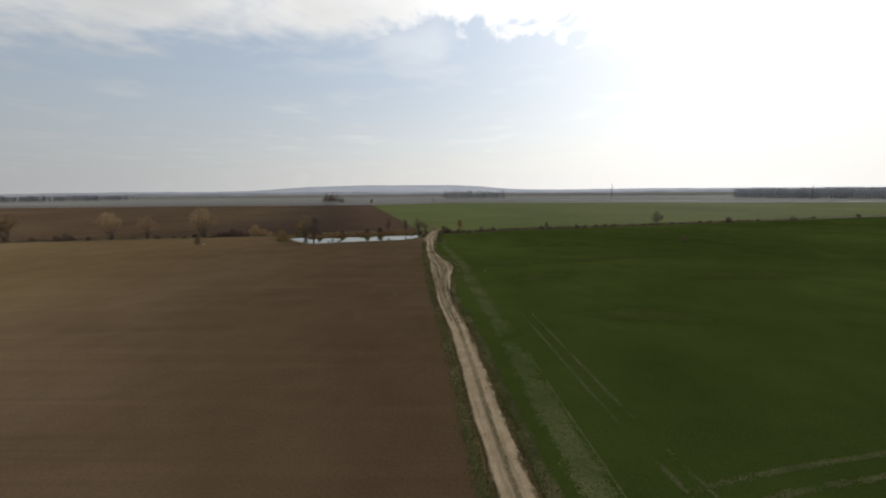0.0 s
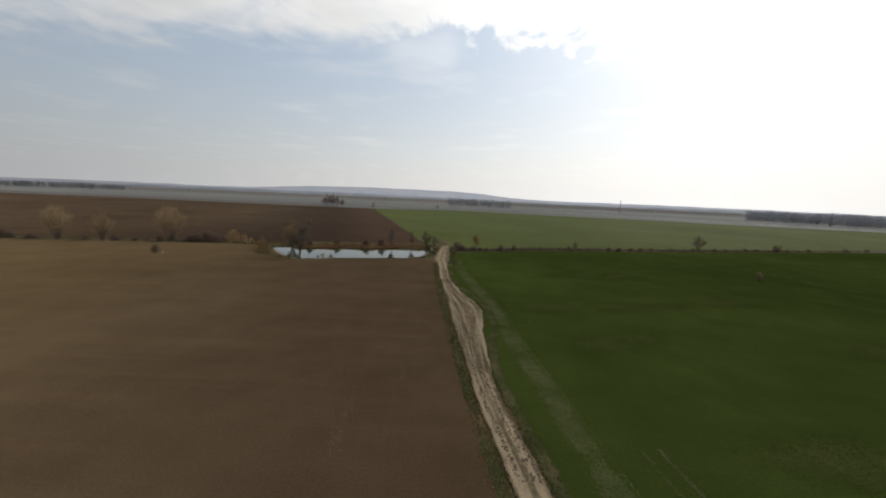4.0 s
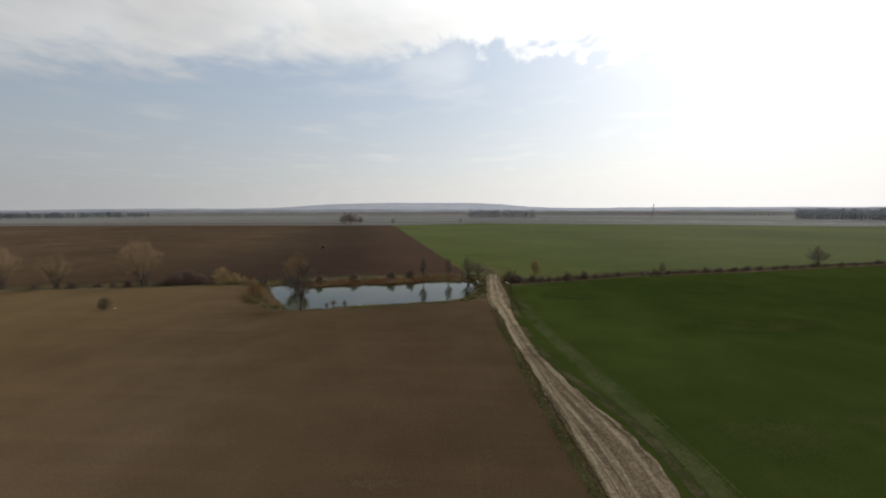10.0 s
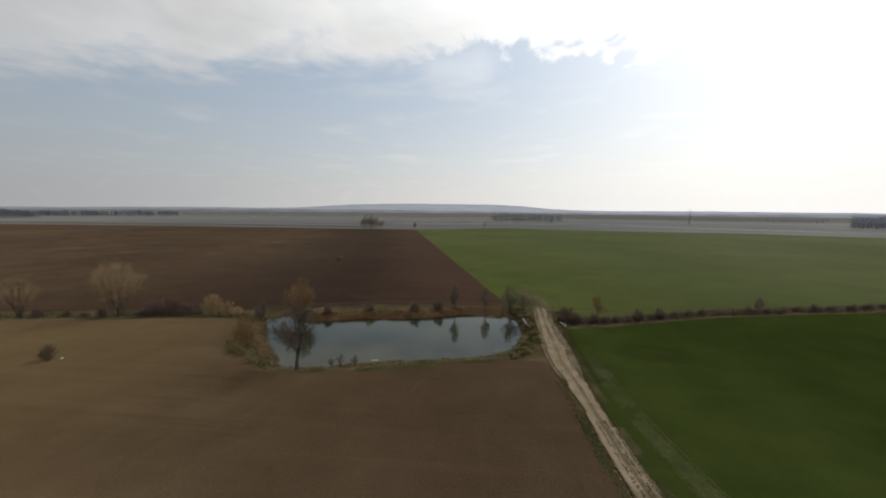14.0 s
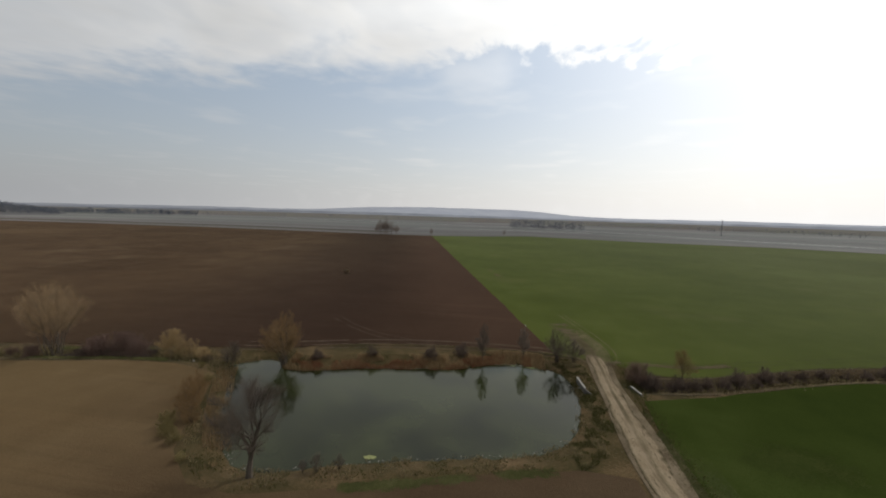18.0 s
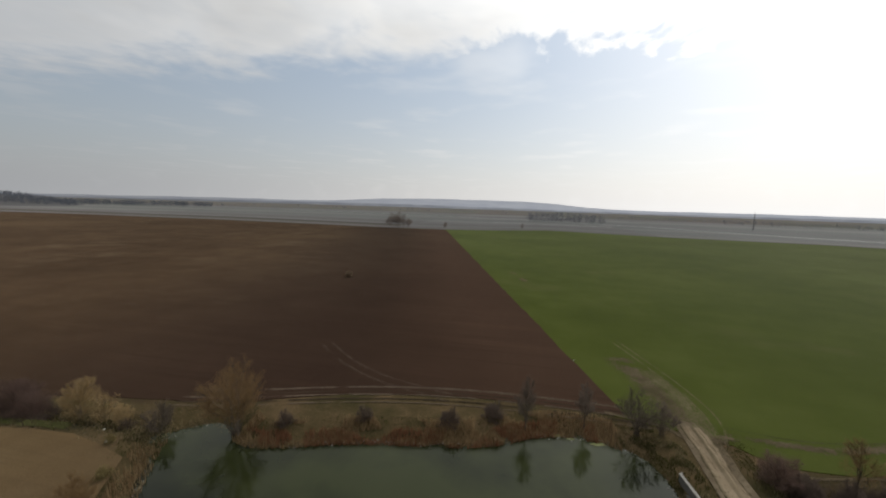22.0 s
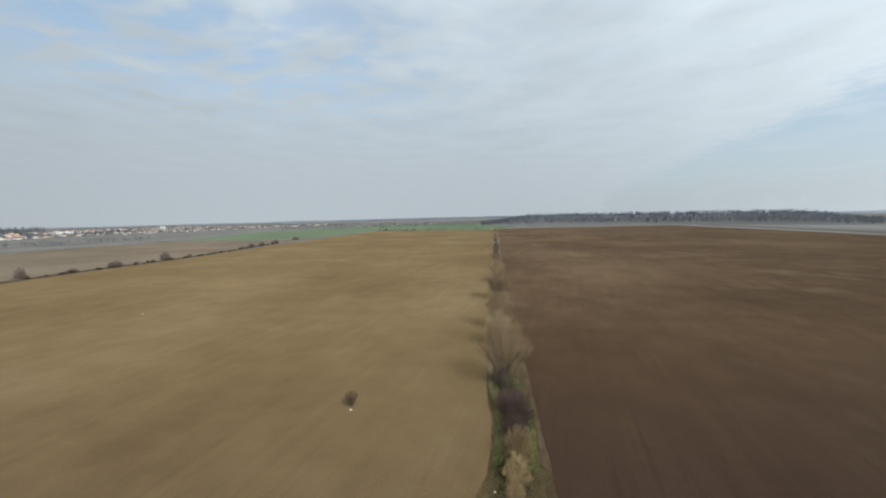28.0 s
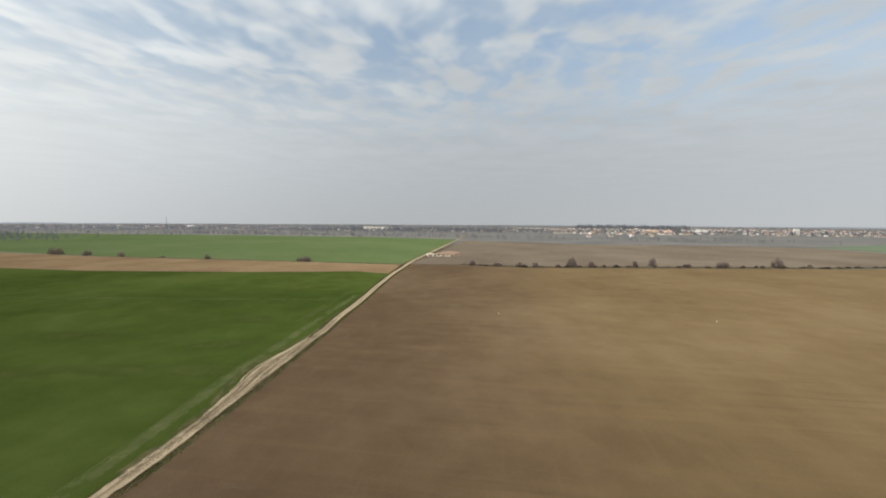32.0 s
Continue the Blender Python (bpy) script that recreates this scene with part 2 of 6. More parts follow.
def plain(name, dark, light, scale=8.0, rough=0.8, bump=0.2, metal=0.0, per_object=0.0):
    m, n, b = material(name)
    pos = n.add("ShaderNodeTexCoord").outputs["Object"]
    v = n.math("ADD", n.math("MULTIPLY", n.noise(pos, scale, 5, 0.65), 0.6), n.math("MULTIPLY", n.noise(pos, scale * 0.17, 3), 0.4))
    col = n.ramp(v, [(0.35, dark), (0.65, light)])
    if per_object:
        r = n.add("ShaderNodeObjectInfo").outputs["Random"]
        col = n.mix(n.math("MULTIPLY", r, per_object), col, n.mix(1.0, col, (0.55, 0.52, 0.5), "MULTIPLY"))
    n.tree.links.new(col, b.inputs["Base Color"])
    bm_ = n.add("ShaderNodeBump", {"Strength": bump, "Distance": 0.05, "Height": v})
    n.tree.links.new(bm_.outputs[0], b.inputs["Normal"])
    b.inputs["Roughness"].default_value, b.inputs["Metallic"].default_value = rough, metal
    b.inputs["Specular IOR Level"].default_value = 0.25
    return m


def twiggy(name, a, c, through_light=0.4):
    """Bark and twigs, each island of its own tone."""
    m, n, b = material(name)
    r = n.add("ShaderNodeNewGeometry").outputs["Random Per Island"]
    o = n.add("ShaderNodeObjectInfo").outputs["Random"]
    col = n.mix(r, a, c)
    col = n.mix(n.math("MULTIPLY", o, 0.35), col, n.mix(1.0, col, (0.6, 0.6, 0.62), "MULTIPLY"))
    n.tree.links.new(col, b.inputs["Base Color"])
    b.inputs["Roughness"].default_value = 0.9
    b.inputs["Specular IOR Level"].default_value = 0.05
    thin = n.add("ShaderNodeBsdfTranslucent", {0: col})
    both = n.add("ShaderNodeMixShader", {0: through_light, 1: b.outputs[0], 2: thin.outputs[0]})
    out = [k for k in n.tree.nodes if k.bl_idname == "ShaderNodeOutputMaterial"][0]
    n.tree.links.new(both.outputs[0], out.inputs[0])
    return m


M_TAN = earth("dry_tilled_soil", (0.101, 0.0685, 0.0345), (0.126, 0.087, 0.0445), (0.153, 0.109, 0.059), patch=0.011, grain=3.0, streak=0.24, turn=-86, bump=0.6, deep=0.2, east=((0.065, 0.042, 0.026), (0.087, 0.058, 0.036), (0.114, 0.079, 0.050)), east_span=(-120.0, -30.0, 0.8), haze_sheen=0.02)
M_BROWN = earth("dark_ploughed_soil", (0.054, 0.0335, 0.0192), (0.076, 0.0478, 0.0278), (0.104, 0.0685, 0.0395), patch=0.0075, grain=3.0, band=((0.090, 0.054, 0.037), (0.038, 0.0245, 0.0195)), streak=0.32, turn=-76, bump=0.6, deep=0.2, spot=(0.126, 0.088, 0.055), spot_amount=(0.54, 0.78), east=((0.042, 0.024, 0.0155), (0.059, 0.0345, 0.022), (0.086, 0.053, 0.034)), east_span=(-150.0, -65.0, 0.85), haze_sheen=0.05)
M_STRIP = earth("light_brown_stubble", (0.15, 0.10, 0.056), (0.183, 0.125, 0.071), (0.215, 0.15, 0.088), patch=0.02)
M_FIELD2 = earth("grey_brown_tilled_soil", (0.104, 0.081, 0.060), (0.128, 0.101, 0.075), (0.152, 0.121, 0.091), patch=0.012, lines=0.15, line_gap=4, turn=-86)
M_GREEN = earth("winter_wheat_dark", (0.033, 0.0475, 0.0105), (0.045, 0.062, 0.0135), (0.063, 0.081, 0.0205), patch=0.010, grain=3.0, streak=0.12, turn=4, bump=0.5, spot=(0.076, 0.086, 0.024), spot_amount=(0.56, 0.84))
M_GREEN_N = earth("winter_wheat_pale", (0.070, 0.087, 0.015), (0.087, 0.105, 0.020), (0.109, 0.127, 0.029), patch=0.008, grain=3.0, streak=0.09, turn=14, bump=0.5, spot=(0.124, 0.123, 0.043), spot_amount=(0.56, 0.82), haze_sheen=0.03, gloss=0.004)
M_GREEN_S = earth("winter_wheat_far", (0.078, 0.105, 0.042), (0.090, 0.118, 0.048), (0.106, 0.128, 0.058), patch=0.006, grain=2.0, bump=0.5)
# far fields: base colours greyed and paled to stand for haze
M_FAR = [earth("hazed_far_soil", (0.107, 0.097, 0.095), (0.122, 0.110, 0.109), (0.139, 0.127, 0.124), patch=0.004, grain=0.6, streak=0.2, haze_sheen=0.14, gloss=0.01),
         earth("hazed_far_grass", (0.092, 0.097, 0.087), (0.108, 0.113, 0.102), (0.124, 0.129, 0.117), patch=0.004, grain=0.6, streak=0.2, haze_sheen=0.14, gloss=0.01),
         earth("hazed_far_straw", (0.127, 0.117, 0.110), (0.146, 0.136, 0.128), (0.166, 0.154, 0.145), patch=0.004, grain=0.6, streak=0.2, haze_sheen=0.14, gloss=0.012),
         earth("hazed_dark_soil", (0.089, 0.084, 0.087), (0.103, 0.099, 0.102), (0.120, 0.115, 0.117), patch=0.004, grain=0.6, streak=0.2, haze_sheen=0.14),
         earth("hazed_grey_wheat", (0.076, 0.097, 0.060), (0.090, 0.113, 0.070), (0.106, 0.128, 0.083), patch=0.004, grain=0.6, streak=0.2, haze_sheen=0.04),
         earth("hazy_brown_soil", (0.072, 0.059, 0.052), (0.085, 0.070, 0.062), (0.100, 0.083, 0.073), patch=0.006, grain=0.8, streak=0.25, haze_sheen=0.12),
         earth("hazy_mauve_soil", (0.083, 0.071, 0.067), (0.097, 0.084, 0.079), (0.113, 0.098, 0.092), patch=0.006, grain=0.8, streak=0.25, haze_sheen=0.14, gloss=0.01)]
M_VERGE = earth("verge_grass", (0.042, 0.046, 0.018), (0.066, 0.066, 0.028), (0.115, 0.10, 0.05), patch=0.2, grain=4.5, bump=0.9, fade=0.9)
M_PALEGRASS = earth("thin_pale_crop", (0.054, 0.068, 0.021), (0.076, 0.088, 0.032), (0.108, 0.112, 0.048), patch=0.15, grain=5.0, bump=0.7, fade=0.74)
M_LUSH = earth("lush_hedge_grass", (0.047, 0.050, 0.019), (0.067, 0.068, 0.026), (0.100, 0.094, 0.042), patch=0.15, grain=4.0, bump=0.8, fade=0.95)
M_RUT = earth("tramline_soil", (0.058, 0.066, 0.024), (0.080, 0.084, 0.034), (0.108, 0.103, 0.050), patch=0.3, grain=6.0, fade=0.7)
M_BARE = earth("trampled_pale_soil", (0.10, 0.080, 0.046), (0.155, 0.122, 0.074), (0.215, 0.170, 0.11), patch=0.25, grain=3.0, fade=0.66)
M_WORNCROP = earth("worn_yellow_crop", (0.125, 0.117, 0.052), (0.175, 0.155, 0.078), (0.24, 0.205, 0.115), patch=0.25, grain=3.0, fade=0.66)
M_THIN = earth("thin_yellow_crop", (0.048, 0.064, 0.016), (0.062, 0.075, 0.020), (0.080, 0.088, 0.028), patch=0.1, grain=3.0, fade=0.65)
M_INFILL = earth("sandy_trampled_soil", (0.13, 0.10, 0.064), (0.20, 0.157, 0.102), (0.29, 0.232, 0.158), patch=0.22, grain=4.0, bump=0.9)
M_TYRE_DARK = earth("tyre_mark_dark", (0.040, 0.030, 0.020), (0.052, 0.039, 0.027), (0.070, 0.053, 0.036), patch=0.3, fade=0.8)
M_TYRE_PALE = earth("tyre_mark_pale", (0.105, 0.080, 0.057), (0.128, 0.098, 0.070), (0.155, 0.12, 0.086), patch=0.3, fade=0.7)
M_WORN = earth("worn_soil_streak", (0.088, 0.064, 0.045), (0.108, 0.080, 0.056), (0.13, 0.098, 0.069), patch=0.3, fade=0.4)
M_PATH = earth("soil_path", (0.066, 0.045, 0.028), (0.092, 0.064, 0.041), (0.13, 0.094, 0.06), patch=0.2, grain=4.0, bump=0.9, fade=0.8)
M_ASPHALT = plain("pale_road", (0.30, 0.295, 0.28), (0.40, 0.39, 0.37), 2.0, 0.5)


def track_material():
    """Pale dust in the wheel ruts, grass and clods on the crown, told apart by the strip's own coordinates."""
    m, n, b = material("dusty_track")
    uv = n.add("ShaderNodeUVMap", uv_map="across").outputs[0]
    u = n.add("ShaderNodeSeparateXYZ", {0: uv}).outputs[0]
    pos = place(n)
    wob = n.math("MULTIPLY", n.math("SUBTRACT", n.noise(pos, 0.55, 4, 0.65), 0.5), 0.55)
    a = n.math("ABSOLUTE", n.math("ADD", u, n.math("MULTIPLY", wob, 0.5)))
    off = n.math("ABSOLUTE", n.math("SUBTRACT", n.math("ADD", u, n.math("MULTIPLY", wob, 0.5)), 0.06))
    crown = n.math("SUBTRACT", 1.0, n.span(n.math("ADD", off, n.math("MULTIPLY", wob, 0.4)), 0.08, 0.27))
    rim = n.span(n.math("ADD", a, wob), 0.70, 0.98)
    fine = n.noise(pos, 7.0, 5, 0.7)
    dust = n.ramp(n.math("ADD", n.math("MULTIPLY", fine, 0.5), n.math("MULTIPLY", n.noise(pos, 0.4, 4), 0.5)),
                  [(0.35, (0.25, 0.188, 0.118)), (0.5, (0.35, 0.275, 0.18)), (0.66, (0.44, 0.35, 0.24))])
    turf = n.ramp(n.noise(pos, 3.0, 5, 0.7), [(0.36, (0.05, 0.044, 0.023)), (0.52, (0.105, 0.085, 0.048)), (0.66, (0.18, 0.143, 0.09))])
    along_y = n.add("ShaderNodeSeparateXYZ", {0: uv}).outputs[1]
    drawn = n.add("ShaderNodeCombineXYZ", {0: n.math("MULTIPLY", n.math("ADD", u, wob), 3.2), 1: n.math("MULTIPLY", along_y, 0.07)}).outputs[0]
    col = n.mix(n.math("MULTIPLY", n.span(n.noise(drawn, 1.0, 4, 0.65), 0.52, 0.36), 0.34), dust, turf)
    col = n.mix(n.math("MULTIPLY", crown, n.span(n.noise(place(n, (0.05, 0.05, 1)), 1.0, 3), 0.38, 0.58, 0.35, 0.78)), col, turf)
    col = n.mix(rim, col, turf)
    n.tree.links.new(n.math("GREATER_THAN", n.math("ADD", 0.96, n.math("MULTIPLY", n.math("SUBTRACT", n.noise(pos, 1.3, 5, 0.7), 0.5), 0.9)), n.math("ABSOLUTE", u)), b.inputs["Alpha"])
    n.tree.links.new(col, b.inputs["Base Color"])
    bm_ = n.add("ShaderNodeBump", {"Strength": 0.7, "Distance": 0.12, "Height": n.noise(pos, 4.0, 5, 0.7)})
    n.tree.links.new(bm_.outputs[0], b.inputs["Normal"])
    b.inputs["Roughness"].default_value = 0.95
    b.inputs["Specular IOR Level"].default_value = 0.0
    b.inputs["Diffuse Roughness"].default_value = 1.0
    return m


M_TRACK = track_material()


def spread_material():
    """Many wheel ruts side by side, drawn out along the strip, with dark crumbled earth between."""
    m, n, b = material("many_rutted_track")
    sep = n.add("ShaderNodeSeparateXYZ", {0: n.add("ShaderNodeUVMap", uv_map="across").outputs[0]})
    u, y = sep.outputs[0], sep.outputs[1]
    pos = place(n)
    wob = n.math("MULTIPLY", n.math("SUBTRACT", n.noise(pos, 0.35, 4, 0.65), 0.5), 0.35)
    drawn = n.add("ShaderNodeCombineXYZ", {0: n.math("MULTIPLY", n.math("ADD", u, n.math("MULTIPLY", wob, 0.35)), 4.2), 1: n.math("MULTIPLY", y, 0.05)}).outputs[0]
    rut = n.noise(drawn, 1.0, 3, 0.6)
    crumb = n.noise(pos, 3.2, 5, 0.75)
    v = n.math("ADD", n.math("MULTIPLY", rut, 0.62), n.math("MULTIPLY", crumb, 0.38))
    col = n.ramp(v, [(0.385, (0.065, 0.052, 0.031)), (0.45, (0.145, 0.112, 0.072)), (0.52, (0.25, 0.197, 0.13)), (0.60, (0.40, 0.325, 0.222))])
    # the churned middle between the straight way and the loop
    middle = n.span(n.math("ABSOLUTE", n.math("SUBTRACT", n.math("ADD", u, wob), 0.16)), 0.1, 0.42, 1.0, 0.0)
    col = n.mix(n.math("MULTIPLY", middle, n.span(n.noise(pos, 0.5, 4, 0.7), 0.3, 0.6, 0.25, 0.8)), col, n.ramp(crumb, [(0.36, (0.085, 0.064, 0.039)), (0.62, (0.205, 0.155, 0.10))]))
    turf = n.ramp(crumb, [(0.38, (0.05, 0.047, 0.022)), (0.6, (0.14, 0.115, 0.062))])
    rim = n.span(n.math("ADD", n.math("ABSOLUTE", u), wob), 0.82, 1.02)
    col = n.mix(rim, col, turf)
    n.tree.links.new(col, b.inputs["Base Color"])
    ends = n.span(n.math("ADD", n.math("ABSOLUTE", n.math("SUBTRACT", y, 104.5)), n.math("MULTIPLY", wob, 20.0)), 22.0, 31.0, 1.0, 0.0)
    fray = n.span(n.math("ADD", n.math("ABSOLUTE", u), n.math("MULTIPLY", wob, 1.4)), 0.9, 1.08, 1.0, 0.0)
    n.tree.links.new(n.math("MULTIPLY", ends, fray), b.inputs["Alpha"])
    bm_ = n.add("ShaderNodeBump", {"Strength": 0.9, "Distance": 0.18, "Height": v})
    n.tree.links.new(bm_.outputs[0], b.inputs["Normal"])
    b.inputs["Roughness"].default_value = 0.95
    b.inputs["Specular IOR Level"].default_value = 0.0
    b.inputs["Diffuse Roughness"].default_value = 1.0
    return m


M_SPREAD = spread_material()


def ground_material():
    """Rough grass round the fields; far out, small fields and scrub in tones muted to imitate haze."""
    m, n, b = material("open_country")
    pos = place(n)
    near = n.ramp(n.math("ADD", n.math("MULTIPLY", n.noise(pos, 3.2, 5, 0.7), 0.45), n.math("MULTIPLY", n.noise(pos, 0.12, 4, 0.6), 0.55)),
                  [(0.38, (0.038, 0.034, 0.015)), (0.5, (0.067, 0.050, 0.025)), (0.62, (0.118, 0.080, 0.044))])
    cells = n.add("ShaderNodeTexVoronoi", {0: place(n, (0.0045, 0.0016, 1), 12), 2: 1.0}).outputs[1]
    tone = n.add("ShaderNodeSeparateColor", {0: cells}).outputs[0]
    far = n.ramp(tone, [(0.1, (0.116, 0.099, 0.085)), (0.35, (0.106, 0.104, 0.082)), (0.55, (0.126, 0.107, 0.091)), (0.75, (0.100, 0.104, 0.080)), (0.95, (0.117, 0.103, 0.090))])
    # village ground, its colour paled and greyed as if through haze
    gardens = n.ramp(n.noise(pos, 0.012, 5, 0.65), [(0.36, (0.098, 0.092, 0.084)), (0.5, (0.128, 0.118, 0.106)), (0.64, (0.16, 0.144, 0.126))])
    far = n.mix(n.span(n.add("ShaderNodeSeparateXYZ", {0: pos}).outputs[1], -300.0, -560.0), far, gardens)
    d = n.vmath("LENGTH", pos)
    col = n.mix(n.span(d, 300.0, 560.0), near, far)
    n.tree.links.new(col, b.inputs["Base Color"])
    bm_ = n.add("ShaderNodeBump", {"Strength": 0.8, "Distance": 0.15, "Height": n.noise(pos, 3.0, 5, 0.7)})
    n.tree.links.new(bm_.outputs[0], b.inputs["Normal"])
    b.inputs["Roughness"].default_value = 0.95
    b.inputs["Specular IOR Level"].default_value = 0.0
    # sheen pales the sheet at grazing angles in place of haze
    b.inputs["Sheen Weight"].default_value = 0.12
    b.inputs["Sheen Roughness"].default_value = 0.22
    return m


M_GROUND = ground_material()


def water_material():
    m, n, b = material("pond_water")
    pos = place(n)
    col = n.ramp(n.noise(pos, 0.06, 4, 0.55), [(0.38, (0.006, 0.008, 0.003)), (0.62, (0.026, 0.031, 0.011))])
    n.tree.links.new(col, b.inputs["Base Color"])
    rip = n.math("ADD", n.noise(pos, 1.6, 3, 0.5), n.math("MULTIPLY", n.noise(pos, 0.25, 2), 0.8))
    bm_ = n.add("ShaderNodeBump", {"Strength": 0.05, "Distance": 0.05, "Height": rip})
    n.tree.links.new(bm_.outputs[0], b.inputs["Normal"])
    b.inputs["Roughness"].default_value = 0.05
    b.inputs["IOR"].default_value = 1.33
    b.inputs["Specular Tint"].default_value = (0.60, 0.64, 0.475, 1)
    return m


M_WATER = water_material()


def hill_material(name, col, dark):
    """Distance with the glow of haze put in as emission, most towards the sun."""
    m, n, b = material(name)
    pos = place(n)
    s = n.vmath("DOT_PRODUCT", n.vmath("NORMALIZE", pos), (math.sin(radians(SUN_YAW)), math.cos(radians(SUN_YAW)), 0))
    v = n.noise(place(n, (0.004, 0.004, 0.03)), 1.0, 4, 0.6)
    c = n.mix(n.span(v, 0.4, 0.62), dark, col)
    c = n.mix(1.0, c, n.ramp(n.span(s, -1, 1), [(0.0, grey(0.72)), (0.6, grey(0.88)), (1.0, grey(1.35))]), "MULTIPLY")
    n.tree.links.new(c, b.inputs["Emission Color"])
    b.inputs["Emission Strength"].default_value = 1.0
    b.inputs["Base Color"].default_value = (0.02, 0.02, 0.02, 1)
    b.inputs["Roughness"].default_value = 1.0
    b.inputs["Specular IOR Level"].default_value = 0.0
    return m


M_HILL = hill_material("haze_glow_hills", (0.41, 0.43, 0.47), (0.37, 0.39, 0.44))
M_RIDGE = hill_material("haze_glow_woods", (0.28, 0.295, 0.325), (0.22, 0.235, 0.265))

M_BARK_DARK = twiggy("dark_bark", (0.075, 0.062, 0.048), (0.115, 0.095, 0.075), 0.0)
M_BARK_PALE = twiggy("pale_bark", (0.115, 0.096, 0.073), (0.19, 0.162, 0.125), 0.0)
M_TWIG_GREY = twiggy("grey_twigs", (0.115, 0.092, 0.073), (0.18, 0.146, 0.115), 0.5)
M_TWIG_TAN = twiggy("tan_twigs", (0.275, 0.195, 0.112), (0.44, 0.315, 0.185), 0.15)
M_TWIG_OCHRE = twiggy("ochre_twigs", (0.195, 0.122, 0.057), (0.32, 0.21, 0.10), 0.5)
M_TWIG_RED = twiggy("red_brown_twigs", (0.135, 0.091, 0.075), (0.225, 0.153, 0.124), 0.5)
M_TWIG_DARK = twiggy("dark_brown_twigs", (0.090, 0.068, 0.055), (0.155, 0.118, 0.095), 0.5)
M_CATKIN = twiggy("catkin_yellow", (0.18, 0.145, 0.062), (0.29, 0.24, 0.11))
M_TWIG_FLUFF = twiggy("pale_yellow_catkins", (0.30, 0.215, 0.108), (0.47, 0.345, 0.178), 0.25)
M_TWIG_MAUVE = twiggy("mauve_brown_twigs", (0.20, 0.162, 0.135), (0.30, 0.245, 0.205), 0.5)
M_TWIG_THORN = twiggy("thorn_twigs", (0.165, 0.122, 0.08), (0.25, 0.19, 0.125), 0.5)
M_REED = twiggy("dry_reed", (0.18, 0.115, 0.062), (0.36, 0.26, 0.14))
M_REED_RED = twiggy("russet_reed", (0.17, 0.075, 0.043), (0.31, 0.155, 0.085))
M_TUFT = twiggy("grass_blades", (0.040, 0.052, 0.014), (0.125, 0.110, 0.045))
M_STRAW = twiggy("straw_blades", (0.16, 0.13, 0.065), (0.32, 0.26, 0.15))
# distant woods: the blue-grey of haze is put into the twig colours
M_WOODFAR = twiggy("hazed_woodland", (0.15, 0.158, 0.178), (0.235, 0.238, 0.255), 0.5)
M_WOODWEST = twiggy("hazed_slate_woodland", (0.118, 0.131, 0.155), (0.185, 0.195, 0.215), 0.5)
M_WOODEAST = twiggy("hazed_pale_woodland", (0.21, 0.225, 0.255), (0.31, 0.32, 0.35), 0.5)
M_SCRUB = twiggy("brown_scrub", (0.085, 0.065, 0.054), (0.165, 0.125, 0.10), 0.5)
M_CONCRETE = plain("weathered_concrete", (0.17, 0.16, 0.14), (0.29, 0.275, 0.245), 3.0, 0.85, 0.4)
M_CONC_DARK = plain("dark_concrete", (0.07, 0.065, 0.055), (0.15, 0.14, 0.12), 2.0, 0.8, 0.4)
M_STEEL = plain("galvanised_steel", (0.16, 0.16, 0.17), (0.25, 0.25, 0.26), 4.0, 0.5, 0.1, 0.6)
M_WALL_WHITE = plain("white_render", (0.62, 0.60, 0.56), (0.78, 0.76, 0.72), 1.0, 0.85, 0.1, 0, 0.5)
M_WALL_CREAM = plain("cream_render", (0.52, 0.45, 0.33), (0.64, 0.57, 0.43), 1.0, 0.85, 0.1, 0, 0.5)
# red dulled in the base colour to imitate haze
M_ROOF_RED = plain("red_roof_tiles", (0.26, 0.15, 0.115), (0.36, 0.22, 0.165), 2.0, 0.8, 0.3, 0, 0.5)
M_ROOF_GREY = plain("grey_roof", (0.14, 0.13, 0.13), (0.24, 0.23, 0.22), 2.0, 0.8, 0.3, 0, 0.5)
M_ROOF_ORANGE = plain("orange_roof", (0.42, 0.27, 0.19), (0.52, 0.35, 0.25), 2.0, 0.7, 0.2)
M_ROOF_BROWN = plain("brown_sheet_roof", (0.20, 0.125, 0.085), (0.29, 0.19, 0.13), 1.5, 0.7, 0.3)
M_GLASS_DARK = plain("dark_pane", (0.02, 0.024, 0.03), (0.05, 0.055, 0.06), 1.0, 0.15, 0.0)
M_STONE = plain("pale_stone", (0.36, 0.34, 0.30), (0.56, 0.53, 0.47), 5.0, 0.85, 0.4)
M_CLOD = plain("dry_clods", (0.075, 0.058, 0.037), (0.19, 0.15, 0.10), 3.0, 0.95, 0.3)
M_ALGAE = plain("floating_algae", (0.13, 0.145, 0.05), (0.26, 0.27, 0.11), 3.0, 0.7, 0.4)

